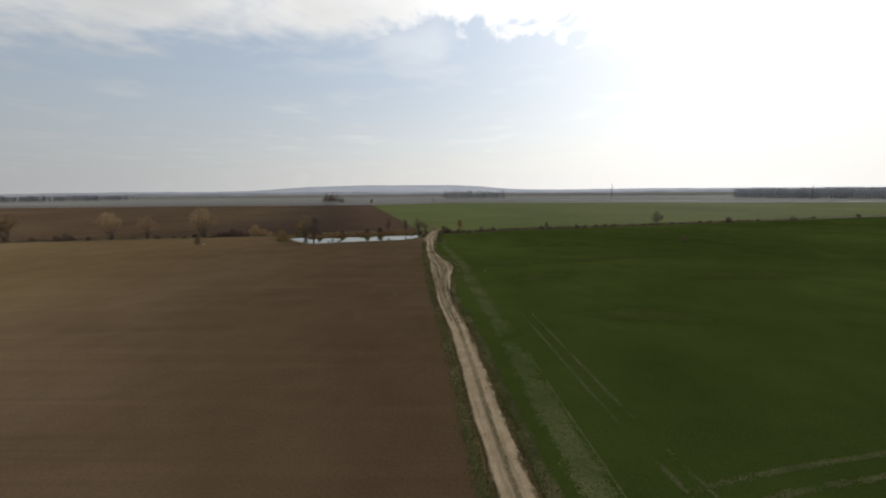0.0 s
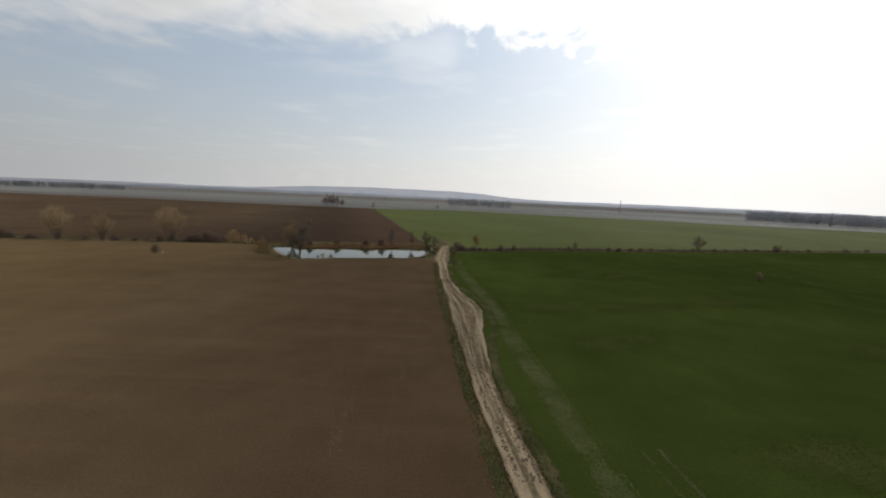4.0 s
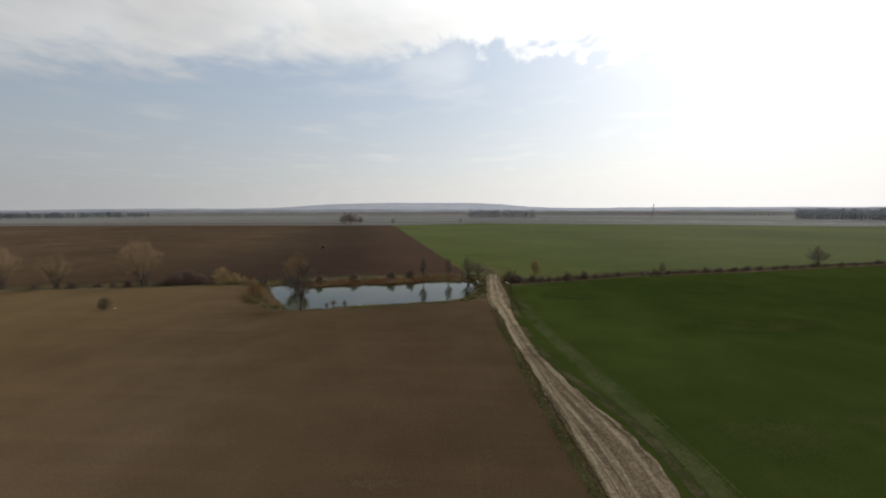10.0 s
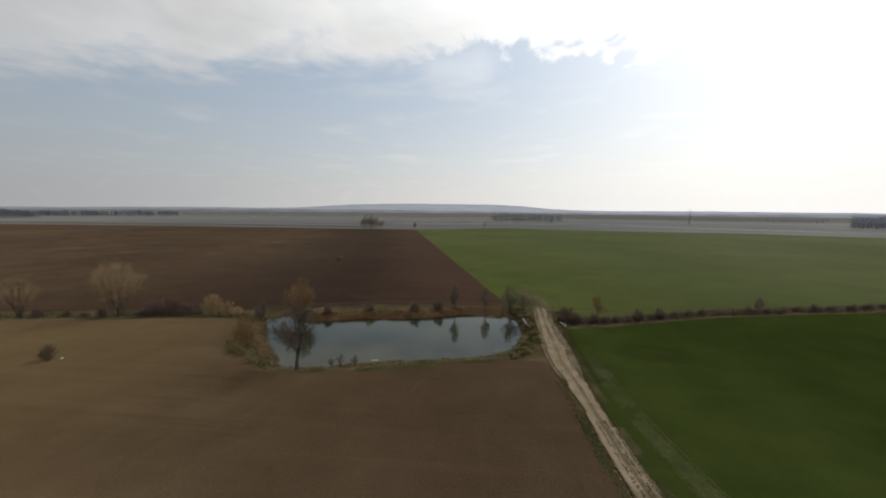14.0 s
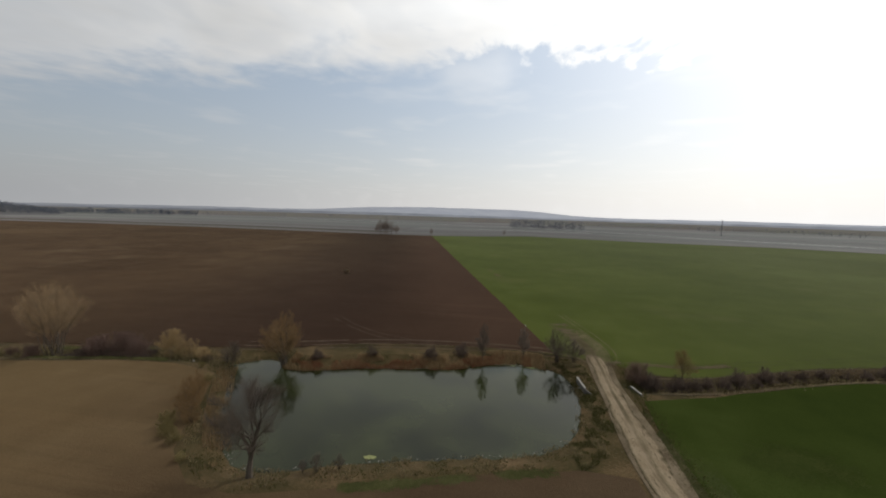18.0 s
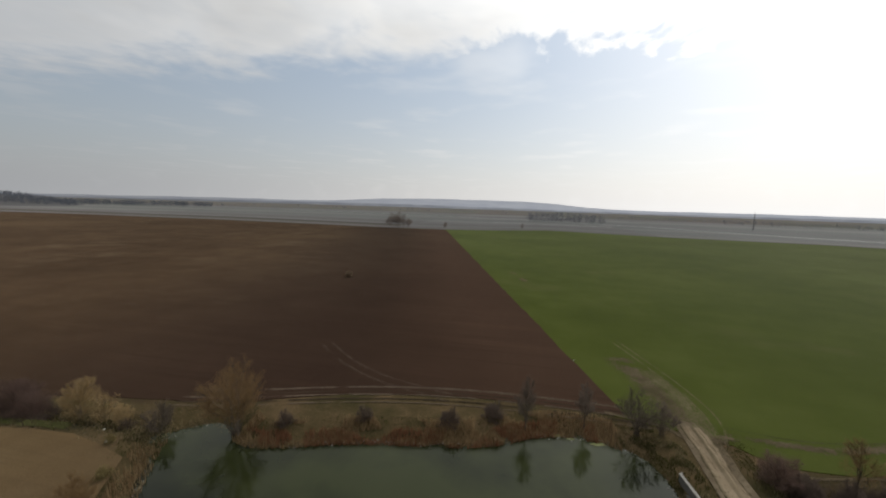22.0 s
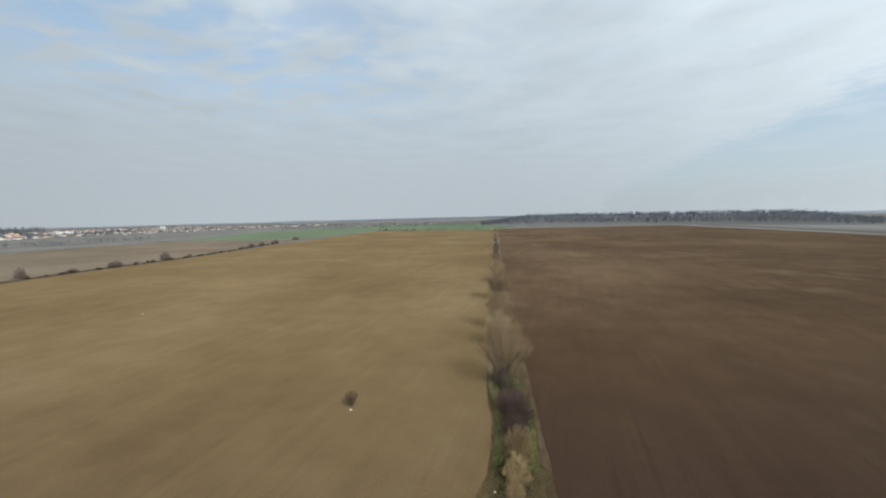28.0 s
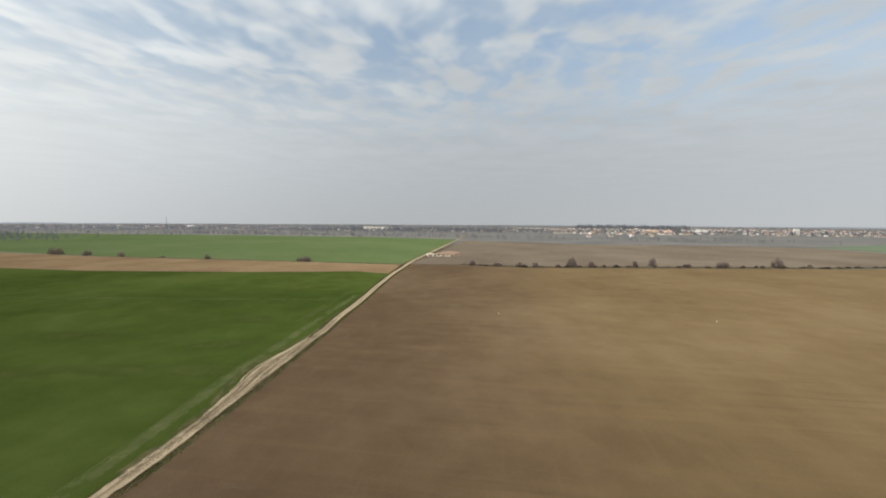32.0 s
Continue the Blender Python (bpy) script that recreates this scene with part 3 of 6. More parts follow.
# ---------------------------------------------------------------- building blocks
class Mesh:
    """Collects corners and faces for one mesh."""

    def __init__(self):
        self.v, self.f = [], []

    def quad(self, a, b, c, d):
        k = len(self.v)
        self.v += [a, b, c, d]
        self.f.append((k, k + 1, k + 2, k + 3))

    def tri(self, a, b, c):
        k = len(self.v)
        self.v += [a, b, c]
        self.f.append((k, k + 1, k + 2))

    def tube(self, p, q, r0, r1, sides=4):
        p, q = Vector(p), Vector(q)
        d = (q - p).normalized()
        a = d.orthogonal().normalized()
        c = d.cross(a)
        k = len(self.v)
        for o, r in ((p, r0), (q, r1)):
            for i in range(sides):
                w = 2 * math.pi * i / sides
                self.v.append(tuple(o + r * (math.cos(w) * a + math.sin(w) * c)))
        for i in range(sides):
            j = (i + 1) % sides
            self.f.append((k + i, k + j, k + sides + j, k + sides + i))
        self.f.append(tuple(k + sides + i for i in range(sides)))
        self.f.append(tuple(k + sides - 1 - i for i in range(sides)))

    def box(self, lo, hi):
        (x0, y0, z0), (x1, y1, z1) = lo, hi
        k = len(self.v)
        self.v += [(x0, y0, z0), (x1, y0, z0), (x1, y1, z0), (x0, y1, z0), (x0, y0, z1), (x1, y0, z1), (x1, y1, z1), (x0, y1, z1)]
        self.f += [tuple(k + i for i in s) for s in ((0, 3, 2, 1), (4, 5, 6, 7), (0, 1, 5, 4), (1, 2, 6, 5), (2, 3, 7, 6), (3, 0, 4, 7))]

    def data(self, name, mat, smooth=False):
        me = bpy.data.meshes.new(name)
        me.from_pydata([tuple(p) for p in self.v], [], self.f)
        me.materials.append(mat)
        if smooth:
            me.polygons.foreach_set("use_smooth", [True] * len(me.polygons))
        me.update()
        return me


def part(name, mesh, mat, parent, label="", smooth=False):
    ob = new(name, mesh.data(name, mat, smooth))
    ob.parent = parent
    return tagged(ob, label)


def thing(name, label, category, group="", at=(0, 0, 0), rz=0.0):
    ob = new(name)
    ob.matrix_basis = pose(*at, 0, 0, rz)
    return tagged(ob, label, category, group)


def structure(name, mesh, mat, label, category, smooth=False, kind="structure"):
    return tagged(new(name, mesh.data(name, mat, smooth)), label, category, kind=kind)


def lerp_table(rows, y):
    ys, xs = zip(*rows)
    return float(np.interp(y, ys, xs))


def to_line(p, line):
    """Distance from a point to a polyline."""
    best = 1e9
    for (ax, ay), (bx, by) in zip(line, line[1:]):
        dx, dy = bx - ax, by - ay
        t = max(0.0, min(1.0, ((p[0] - ax) * dx + (p[1] - ay) * dy) / (dx * dx + dy * dy)))
        best = min(best, math.hypot(p[0] - ax - t * dx, p[1] - ay - t * dy))
    return best


def rounded(poly, rounds=2):
    """Corner cutting, so that an outline runs in curves."""
    for _ in range(rounds):
        out = []
        for a, b in zip(poly, poly[1:] + poly[:1]):
            out += [(a[0] * 0.75 + b[0] * 0.25, a[1] * 0.75 + b[1] * 0.25), (a[0] * 0.25 + b[0] * 0.75, a[1] * 0.25 + b[1] * 0.75)]
        poly = out
    return poly


# ---------------------------------------------------------------- the lie of the land
POND = [(-59, 161.5), (-51, 165), (-44.6, 166.9), (-34, 169.6), (-27, 171.2), (-20, 173.6), (-15.8, 178.3), (-13.4, 185), (-12.3, 194.5),
        (-13.6, 201.3), (-18.6, 205.4), (-26.2, 205.6), (-31, 203.8), (-36.2, 200.4), (-44, 198.4), (-50.5, 197.6), (-61, 195.3), (-66.5, 192.6),
        (-72.5, 191.9), (-76, 194.5), (-80, 196), (-85, 191), (-79.5, 183), (-75.5, 177), (-70.5, 170), (-64, 163.2)]
POND = rounded(POND, 2)
WATER_Z = -1.25
HEDGE_E = [(-1, 196), (13, 198.2), (29, 204.4), (48, 211.3), (73, 217.4), (94, 222.1), (154, 239.4), (296, 279.2), (520, 341.5), (900, 446.4)]
HEDGE_W = [(-83, 190), (-95, 190.9), (-110, 189.5), (-124, 186), (-141, 182.9), (-168, 177.6), (-185, 175.6), (-239, 166.1), (-411, 140), (-814, 77), (-1100, 32)]


def shore_grid():
    """Distance to the shore on a half-metre grid, less than nought over the water."""
    xs, ys = np.meshgrid(np.arange(-104, 8, 0.5), np.arange(136, 230, 0.5), indexing="ij")
    best, wet = np.full(xs.shape, 1e9), np.zeros(xs.shape, bool)
    for (ax, ay), (bx, by) in zip(POND, POND[1:] + POND[:1]):
        dx, dy = bx - ax, by - ay
        t = np.clip(((xs - ax) * dx + (ys - ay) * dy) / (dx * dx + dy * dy), 0, 1)
        best = np.minimum(best, np.hypot(xs - ax - t * dx, ys - ay - t * dy))
        if ay != by:
            wet ^= ((ay > ys) != (by > ys)) & (xs < ax + (ys - ay) / (by - ay) * dx)
    return np.where(wet, -best, best)


SHORE_D = shore_grid().tolist()


def shore(x, y):
    """Metres from the shore: over land more than nought, over water less."""
    u, v = (x + 104) * 2, (y - 136) * 2
    i, j = int(u), int(v)
    if not (0 <= i < 222 and 0 <= j < 186):
        return 99.0
    u, v = u - i, v - j
    a, b = SHORE_D[i], SHORE_D[i + 1]
    return (a[j] * (1 - v) + a[j + 1] * v) * (1 - u) + (b[j] * (1 - v) + b[j + 1] * v) * u


def land(x, y):
    """Height of the ground sheet."""
    z = -0.06
    if -100 < x < 5 and 140 < y < 225:
        d = shore(x, y)
        if -2 < d < 2:
            d += 0.75 * noise.noise((x * 0.45, y * 0.45, 6.1)) * (1 - abs(d) / 2)
        if d < 0:
            z = WATER_Z - 0.1 - min(-d, 4) * 0.3
        elif d < 5:
            t = d / 5
            z = WATER_Z - 0.1 + (1.29) * (t * t * (3 - 2 * t)) ** 0.6
    if y < -660:
        z -= (-660 - y) * 0.005
    if -2 < x < 500 and 185 < y < 310:
        z -= 1.1 * math.exp(-(to_line((x, y), HEDGE_E) / 1.5) ** 2)
    if -500 < x < -84 and 100 < y < 200:
        z -= 0.9 * math.exp(-(to_line((x, y), HEDGE_W) / 1.4) ** 2)
    return z


def spread(lo, hi, step, far, grow=1.22):
    """Grid lines: even between lo and hi, wider and wider outside."""
    mid = list(np.arange(lo, hi + 1e-6, step))
    left, right, s = [lo], [hi], step
    while right[-1] < far:
        s *= grow
        left.append(left[-1] - s)
        right.append(right[-1] + s)
    return left[:0:-1] + mid + right[1:]


gx, gy = spread(-100, 60, 1.6, 4950), spread(152, 216, 1.3, 4950)
sheet = Mesh()
sheet.v = [(x, y, land(x, y)) for y in gy for x in gx]
nx = len(gx)
sheet.f = [(j * nx + i, j * nx + i + 1, (j + 1) * nx + i + 1, (j + 1) * nx + i) for j in range(len(gy) - 1) for i in range(nx - 1)]
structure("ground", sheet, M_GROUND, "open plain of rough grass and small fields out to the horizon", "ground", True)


def slab(name, poly, mat, z, label, category, kind="structure", depth=0.12):
    """A field or patch: a flat sheet of soil with a cut edge."""
    bm = bmesh.new()
    f = bm.faces.new([bm.verts.new((x, y, z)) for x, y in poly])
    bm.normal_update()
    if f.normal.z < 0:
        f.normal_flip()
    low = bmesh.ops.extrude_face_region(bm, geom=[f])
    bmesh.ops.translate(bm, vec=(0, 0, -depth), verts=[g for g in low["geom"] if isinstance(g, bmesh.types.BMVert)])
    bmesh.ops.recalc_face_normals(bm, faces=bm.faces)
    bmesh.ops.triangulate(bm, faces=bm.faces)
    me = bpy.data.meshes.new(name)
    bm.to_mesh(me)
    bm.free()
    me.materials.append(mat)
    return tagged(new(name, me), label, category, kind=kind)


def ragged(a, b, step, amount, seed):
    """Points from a to b with a slightly uneven line."""
    rnd = random.Random(seed)
    n = max(1, int(math.dist(a, b) / step))
    out = []
    for i in range(n):
        t = i / n
        k = 0 if i == 0 else amount
        out.append((a[0] + (b[0] - a[0]) * t + rnd.uniform(-k, k), a[1] + (b[1] - a[1]) * t + rnd.uniform(-k, k)))
    return out


def outline(corners, step=6.0, amount=0.3, seed=1, near=420):
    out = []
    for k, (a, b) in enumerate(zip(corners, corners[1:] + corners[:1])):
        close = min(math.hypot(a[0] + 30, a[1] - 120), math.hypot(b[0] + 30, b[1] - 120)) < near
        out += ragged(a, b, step if close else 60, amount if close else 1.5, seed + k)
    return out


slab("field_tilled", outline([(-10, 168.5), (-16.7, 168.8), (-28.5, 165.8), (-39.2, 162), (-49, 159.2), (-57.6, 156.8), (-64.3, 157), (-71.4, 162.3), (-75, 168.2),
                              (-79, 176.5), (-84, 184.5), (-95.7, 186.9), (-110, 185.3), (-124, 181.8), (-141, 179), (-185, 172), (-239, 162.6), (-411, 136), (-814, 73), (-1000, 44),
                              (-1000, -280), (-492, -204), (-361, -168), (-218, -147), (-87, -127), (15, -133.5), (13.5, -72), (8.5, -22), (2.8, 22), (1.4, 40), (-0.3, 53), (-2.7, 69), (-3.7, 80),
                              (-4.9, 99.7), (-6.2, 120), (-8.9, 161)], 5, 0.25, 3),
     M_TAN, 0.03, "wide tilled field of dry tan and brown soil", "field")
slab("field_ploughed", outline([(-14.2, 211.5), (-28, 211.5), (-44, 210.8), (-62, 207.2), (-80, 199.4), (-91, 197.6), (-95.5, 196.8), (-113, 193.9), (-129, 191.2), (-145, 188.3), (-190, 180.5), (-243, 171.5), (-414, 145),
                                (-818, 82), (-1100, 37), (-1290, 538), (-840, 640), (-528, 668), (-401, 664), (-211, 655), (-128, 662)], 5, 0.3, 40),
     M_BROWN, 0.03, "dark brown freshly ploughed field with lighter patches", "field")
slab("field_wheat_pale", outline([(-16.5, 211.0), (-131, 662), (-60, 690), (18, 745), (173, 700), (349, 683), (482, 625), (900, 560), (900, 451.4), (520, 346.5), (296, 284.2), (154, 244.4), (94, 227.1), (73, 222.2), (48, 216), (29, 209.2), (13, 203.2), (3, 203), (-2, 208)], 5, 0.35, 80),
     M_GREEN_N, 0.022, "light green field of young winter wheat", "field")
slab("field_wheat_dark", outline([(-1, 190.5), (13, 194.7), (29, 201.3), (48, 208.1), (73, 213.9), (94, 218.6), (154, 235.4), (296, 275.2), (520, 337.5), (900, 442.4), (900, -46), (626, -53), (253, -45), (131, -61), (47, -80), (18.6, -72.5),
                                  (12.0, -20), (7.1, 22), (5.7, 40), (4.4, 53), (2.2, 69), (1.0, 80), (1.6, 92), (2.4, 101), (2.1, 109), (0.2, 116), (-2.4, 127), (-3.8, 137), (-3.8, 155), (-3.0, 170), (-2.2, 182)], 5, 0.3, 120),
     M_GREEN, 0.03, "dark green field of young winter wheat", "field")
slab("field_stubble", outline([(19.5, -73.2), (47, -81), (131, -62), (253, -46), (626, -54), (900, -47), (1400, -40), (1460, -272), (376, -139), (118.5, -133.5), (24.5, -130)], 8, 0.3, 160),
     M_STRIP, 0.03, "narrow strip of light brown bare soil", "field")
slab("field_grey", outline([(17, -136), (-39, -143.5), (-87, -137), (-145, -146), (-218, -159), (-361, -180), (-492, -216), (-620, -260), (-582, -308), (-543, -463), (-431, -477), (-212, -470), (4, -545)], 8, 0.4, 200),
     M_FIELD2, 0.03, "grey-brown tilled field before the village", "field")
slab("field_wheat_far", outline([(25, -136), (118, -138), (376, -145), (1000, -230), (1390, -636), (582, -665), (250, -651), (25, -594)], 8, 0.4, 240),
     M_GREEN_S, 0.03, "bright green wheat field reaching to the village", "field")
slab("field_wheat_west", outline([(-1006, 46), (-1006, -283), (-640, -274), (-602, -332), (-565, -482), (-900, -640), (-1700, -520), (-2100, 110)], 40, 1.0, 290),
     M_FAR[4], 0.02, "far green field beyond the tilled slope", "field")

# narrow fields on the plain, one behind the other
EDGE_N = [(-1900, 640), (-1290, 552), (-840, 645), (-528, 673), (-401, 669), (-211, 660), (-128, 667), (-60, 696), (16, 752), (173, 707), (349, 690), (482, 632), (900, 567), (1700, 470)]
DEEP = (0, 42, 95, 150, 225, 320, 430, 580, 780, 1050)
rnd = random.Random(290)
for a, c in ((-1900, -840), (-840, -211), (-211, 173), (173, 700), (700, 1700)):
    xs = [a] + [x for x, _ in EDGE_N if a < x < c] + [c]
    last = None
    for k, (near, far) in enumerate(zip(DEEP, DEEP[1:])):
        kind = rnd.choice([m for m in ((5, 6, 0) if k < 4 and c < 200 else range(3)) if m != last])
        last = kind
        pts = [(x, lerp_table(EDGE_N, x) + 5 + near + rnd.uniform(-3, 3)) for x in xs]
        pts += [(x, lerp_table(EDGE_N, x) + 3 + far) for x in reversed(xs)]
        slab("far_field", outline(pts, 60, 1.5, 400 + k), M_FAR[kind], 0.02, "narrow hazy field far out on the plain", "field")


# water
bmw = Mesh()
wx, wy = np.arange(-92, -8, 2.0), np.arange(156, 211, 2.0)
bmw.v = [(float(x), float(y), WATER_Z) for y in wy for x in wx]
for j in range(len(wy) - 1):
    for i in range(len(wx) - 1):
        c = (float(wx[i]) + 1, float(wy[j]) + 1)
        if shore(*c) < 2.6:
            k = j * len(wx) + i
            bmw.f.append((k, k + 1, k + len(wx) + 1, k + len(wx)))
structure("water", bmw, M_WATER, "still dark green pond water mirroring the sky", "pond", True)


# ---------------------------------------------------------------- the farm track
CENTRE = [(-900, 30), (-594, 21.5), (-160, 21.3), (-134, 19.5), (-72, 15.8), (-20, 10.2), (21.7, 5.1), (29, 4.4), (40, 3.6), (53, 2.5), (69, 0.2), (84, -0.9), (91, -1.6), (104, -2.5), (118, -3.9), (127, -4.2), (139, -5.2),
          (160, -6.1), (172, -6.8), (183, -6.3), (193, -6.0), (205, -5.0), (211, -4.8)]
HALF = [(-900, 2.0), (-150, 2.0), (-100, 1.8), (21, 1.6), (69, 1.55), (84, 1.6), (104, 1.7), (127, 1.6), (160, 1.8), (172, 2.2), (183, 2.2), (193, 1.8), (200, 1.7), (211, 1.7)]


def track_strip(name, mid, half, ys, z, mat, label, ruts=True):
    me = bpy.data.meshes.new(name)
    us = [-1.05, -0.95, -0.85, -0.7, -0.55, -0.4, -0.25, -0.1, 0, 0.1, 0.25, 0.4, 0.55, 0.7, 0.85, 0.95, 1.05]
    verts, faces, uvs = [], [], []
    for y in ys:
        c, h = lerp_table(mid, y), lerp_table(half, y)
        for u in us:
            rut = -0.05 * math.exp(-((abs(u) - 0.55) / 0.2) ** 2) + 0.05 * math.exp(-(u / 0.2) ** 2) if ruts else 0.0
            edge = -0.16 if abs(u) > 1 else 0.0
            jag = (0.14 * noise.noise((u * 3, y * 0.35, 3.3)) + (0.4 if y > 150 else 0.1) * noise.noise((math.copysign(9, u), y * 0.11, 5.2))) * h * max(0.0, abs(u) - 0.45) / 0.5
            verts.append((c + u * h + jag, y, z + rut + edge + 0.03 * noise.noise((c + u * h, y * 0.7, 0.0))))
            uvs.append((u, y))
    n = len(us)
    faces = [(j * n + i, j * n + i + 1, (j + 1) * n + i + 1, (j + 1) * n + i) for j in range(len(ys) - 1) for i in range(n - 1)]
    me.from_pydata(verts, [], faces)
    layer = me.uv_layers.new(name="across")
    for loop in me.loops:
        layer.data[loop.index].uv = uvs[loop.vertex_index]
    me.materials.append(mat)
    me.polygons.foreach_set("use_smooth", [True] * len(me.polygons))
    me.update()
    return tagged(new(name, me), label, "track", kind="structure")


near_rows = [float(v) for v in np.arange(-180, 211.1, 0.8)]
track_strip("track", CENTRE, HALF, [-900.0, -750.0, -594.0, -480.0, -400.0, -340.0, -300.0, -260.0, -220.0, -200.0] + near_rows, 0.10, M_TRACK,
            "pale dusty farm track with two wheel ruts between fields")
RIGHT = [(70, 1.6), (76, 1.5), (84, 1.75), (92, 2.1), (98, 2.75), (104, 3.0), (109, 2.4), (114, 1.0), (119, -0.5), (127, -2.2), (134, -3.2), (140, -3.5)]
SPAN_Y = (70, 76, 84, 92, 98, 104, 109, 114, 119, 127, 134, 140)
SPREAD_MID = [(y, (lerp_table(RIGHT, y) + lerp_table(CENTRE, y) - lerp_table(HALF, y)) / 2) for y in SPAN_Y]
SPREAD_HALF = [(y, (lerp_table(RIGHT, y) - lerp_table(CENTRE, y) + lerp_table(HALF, y)) / 2) for y in SPAN_Y]
track_strip("track_spread", SPREAD_MID, SPREAD_HALF, [float(v) for v in np.arange(70, 139.6, 0.8)], 0.175, M_SPREAD, "wide stretch of many pale wheel ruts beside the farm track", False)
slab("track_apron", rounded([(-8.6, 160), (-4.2, 160), (-3.0, 172), (-3.2, 186), (-3.4, 198), (-2.2, 205), (-2.6, 212), (-7.0, 212), (-7.4, 205), (-8.0, 198), (-8.3, 190), (-9.4, 178), (-9.4, 170)], 2), M_INFILL, 0.045, "bare trampled soil beside the pond", "soil")


def ribbon(name, pts, width, mat, z, label, category="tyre track"):
    """A narrow strip along a smooth line."""
    line = pts
    for _ in range(2):
        cut = [line[0]]
        for a, b in zip(line, line[1:]):
            cut += [(a[0] * 0.75 + b[0] * 0.25, a[1] * 0.75 + b[1] * 0.25), (a[0] * 0.25 + b[0] * 0.75, a[1] * 0.25 + b[1] * 0.75)]
        line = cut + [line[-1]]
    fine = []
    for a, b in zip(line, line[1:]):
        n = max(1, int(math.dist(a, b) / 2.5))
        fine += [(a[0] + (b[0] - a[0]) * i / n, a[1] + (b[1] - a[1]) * i / n) for i in range(n)]
    fine.append(line[-1])
    m = Mesh()
    for i, p in enumerate(fine):
        a, b = fine[max(0, i - 1)], fine[min(len(fine) - 1, i + 1)]
        dx, dy = b[0] - a[0], b[1] - a[1]
        l = math.hypot(dx, dy) or 1
        w = width * (0.5 + 0.16 * noise.noise((p[0] * 0.4, p[1] * 0.4, 7.7)))
        if i in (0, len(fine) - 1):
            w *= 0.3
        for s in (-1, 1):
            m.v.append((p[0] - dy / l * w * s, p[1] + dx / l * w * s, z))
    m.f = [(2 * i, 2 * i + 1, 2 * i + 3, 2 * i + 2) for i in range(len(fine) - 1)]
    ob = structure(name, m, mat, label, category)
    layer = ob.data.uv_layers.new(name="across")
    for loop in ob.data.loops:
        k = loop.vertex_index
        along_ = (k // 2) / (len(fine) - 1) * 2 - 1
        layer.data[loop.index].uv = (-1 if k % 2 == 0 else 1, math.copysign(abs(along_) ** 3, along_))
    return ob


def pair(name, pts, gap, width, mat, z, label):
    """Two wheel marks side by side."""
    for s in (-0.5, 0.5):
        out = []
        for i, p in enumerate(pts):
            a, b = pts[max(0, i - 1)], pts[min(len(pts) - 1, i + 1)]
            dx, dy = b[0] - a[0], b[1] - a[1]
            l = math.hypot(dx, dy)
            out.append((p[0] - dy / l * gap * s, p[1] + dx / l * gap * s))
        ribbon(name, out, width, mat, z, label)


# verges
ribbon("verge", [(lerp_table(CENTRE, y) - lerp_table(HALF, y) - 0.9, y) for y in (-130, -72, -20, 22, 40, 53, 69, 84, 100, 118, 139, 160)], 1.8, M_VERGE, 0.045, "strip of dark grass and weeds along the track", "verge")
ribbon("verge", [(lerp_table(CENTRE, y) + lerp_table(HALF, y) + 1.0, y) for y in (-130, -72, -20, 22, 40, 53, 69, 78)], 2.2, M_VERGE, 0.047, "strip of dark grass along the track", "verge")
ribbon("verge", [(2.2, 72), (2.5, 84), (4.0, 94), (4.6, 102), (4.0, 110), (1.4, 118), (-1.6, 127), (-3.1, 139), (-3.4, 155), (-2.6, 172), (-2.4, 188)], 2.2, M_VERGE, 0.05, "strip of dark grass along the track", "verge")
# thin crop and tramlines in the wheat
THIN = [(12.5, 4), (11.5, 21), (10.5, 35), (9.7, 53), (7.8, 75), (6.4, 91), (6.6, 104), (4.6, 118), (2.0, 134), (-0.4, 152), (-0.2, 176)]
for k, (off, wd) in enumerate(((0.0, 4.6), (-0.9, 0.6), (0.8, 0.6), (1.7, 0.4))):
    ribbon("thin_crop", [(x + off, y) for x, y in THIN], wd, M_PALEGRASS, 0.040 + 0.002 * k, "pale thin band of crop beside the track", "crop")
pair("tramline", [(20.5, -8), (19.3, 18.4), (17.5, 30.5), (16.4, 46), (15.2, 62)], 1.9, 0.8, M_RUT, 0.050, "narrow faint tractor wheel line in the wheat")
pair("tramline", [(14, 18), (26.4, 21.5), (53.8, 25.6), (110, 33), (220, 48)], 2.0, 1.0, M_RUT, 0.052, "narrow faint tractor wheel line in the wheat")
pair("tramline", [(-2, 211), (14, 208.4), (40, 217.6), (80, 229.5)], 2.0, 0.6, M_RUT, 0.044, "pale tractor wheel line along the hedge")
ribbon("bank_grass_strip", [(-47, 159.8), (-40, 161.7), (-35, 163.4), (-30, 165), (-25, 166.4), (-19.5, 168)], 2.6, M_LUSH, 0.046, "strip of olive green grass along the pond's bank", "verge")
pair("tyre_track", [(-35.2, 152.5), (-35.1, 155.6), (-34.2, 158), (-32.2, 159.8), (-29.4, 160.6), (-25.6, 159.8)], 1.7, 0.7, M_WORN, 0.044, "curving tractor wheel marks in tilled soil")
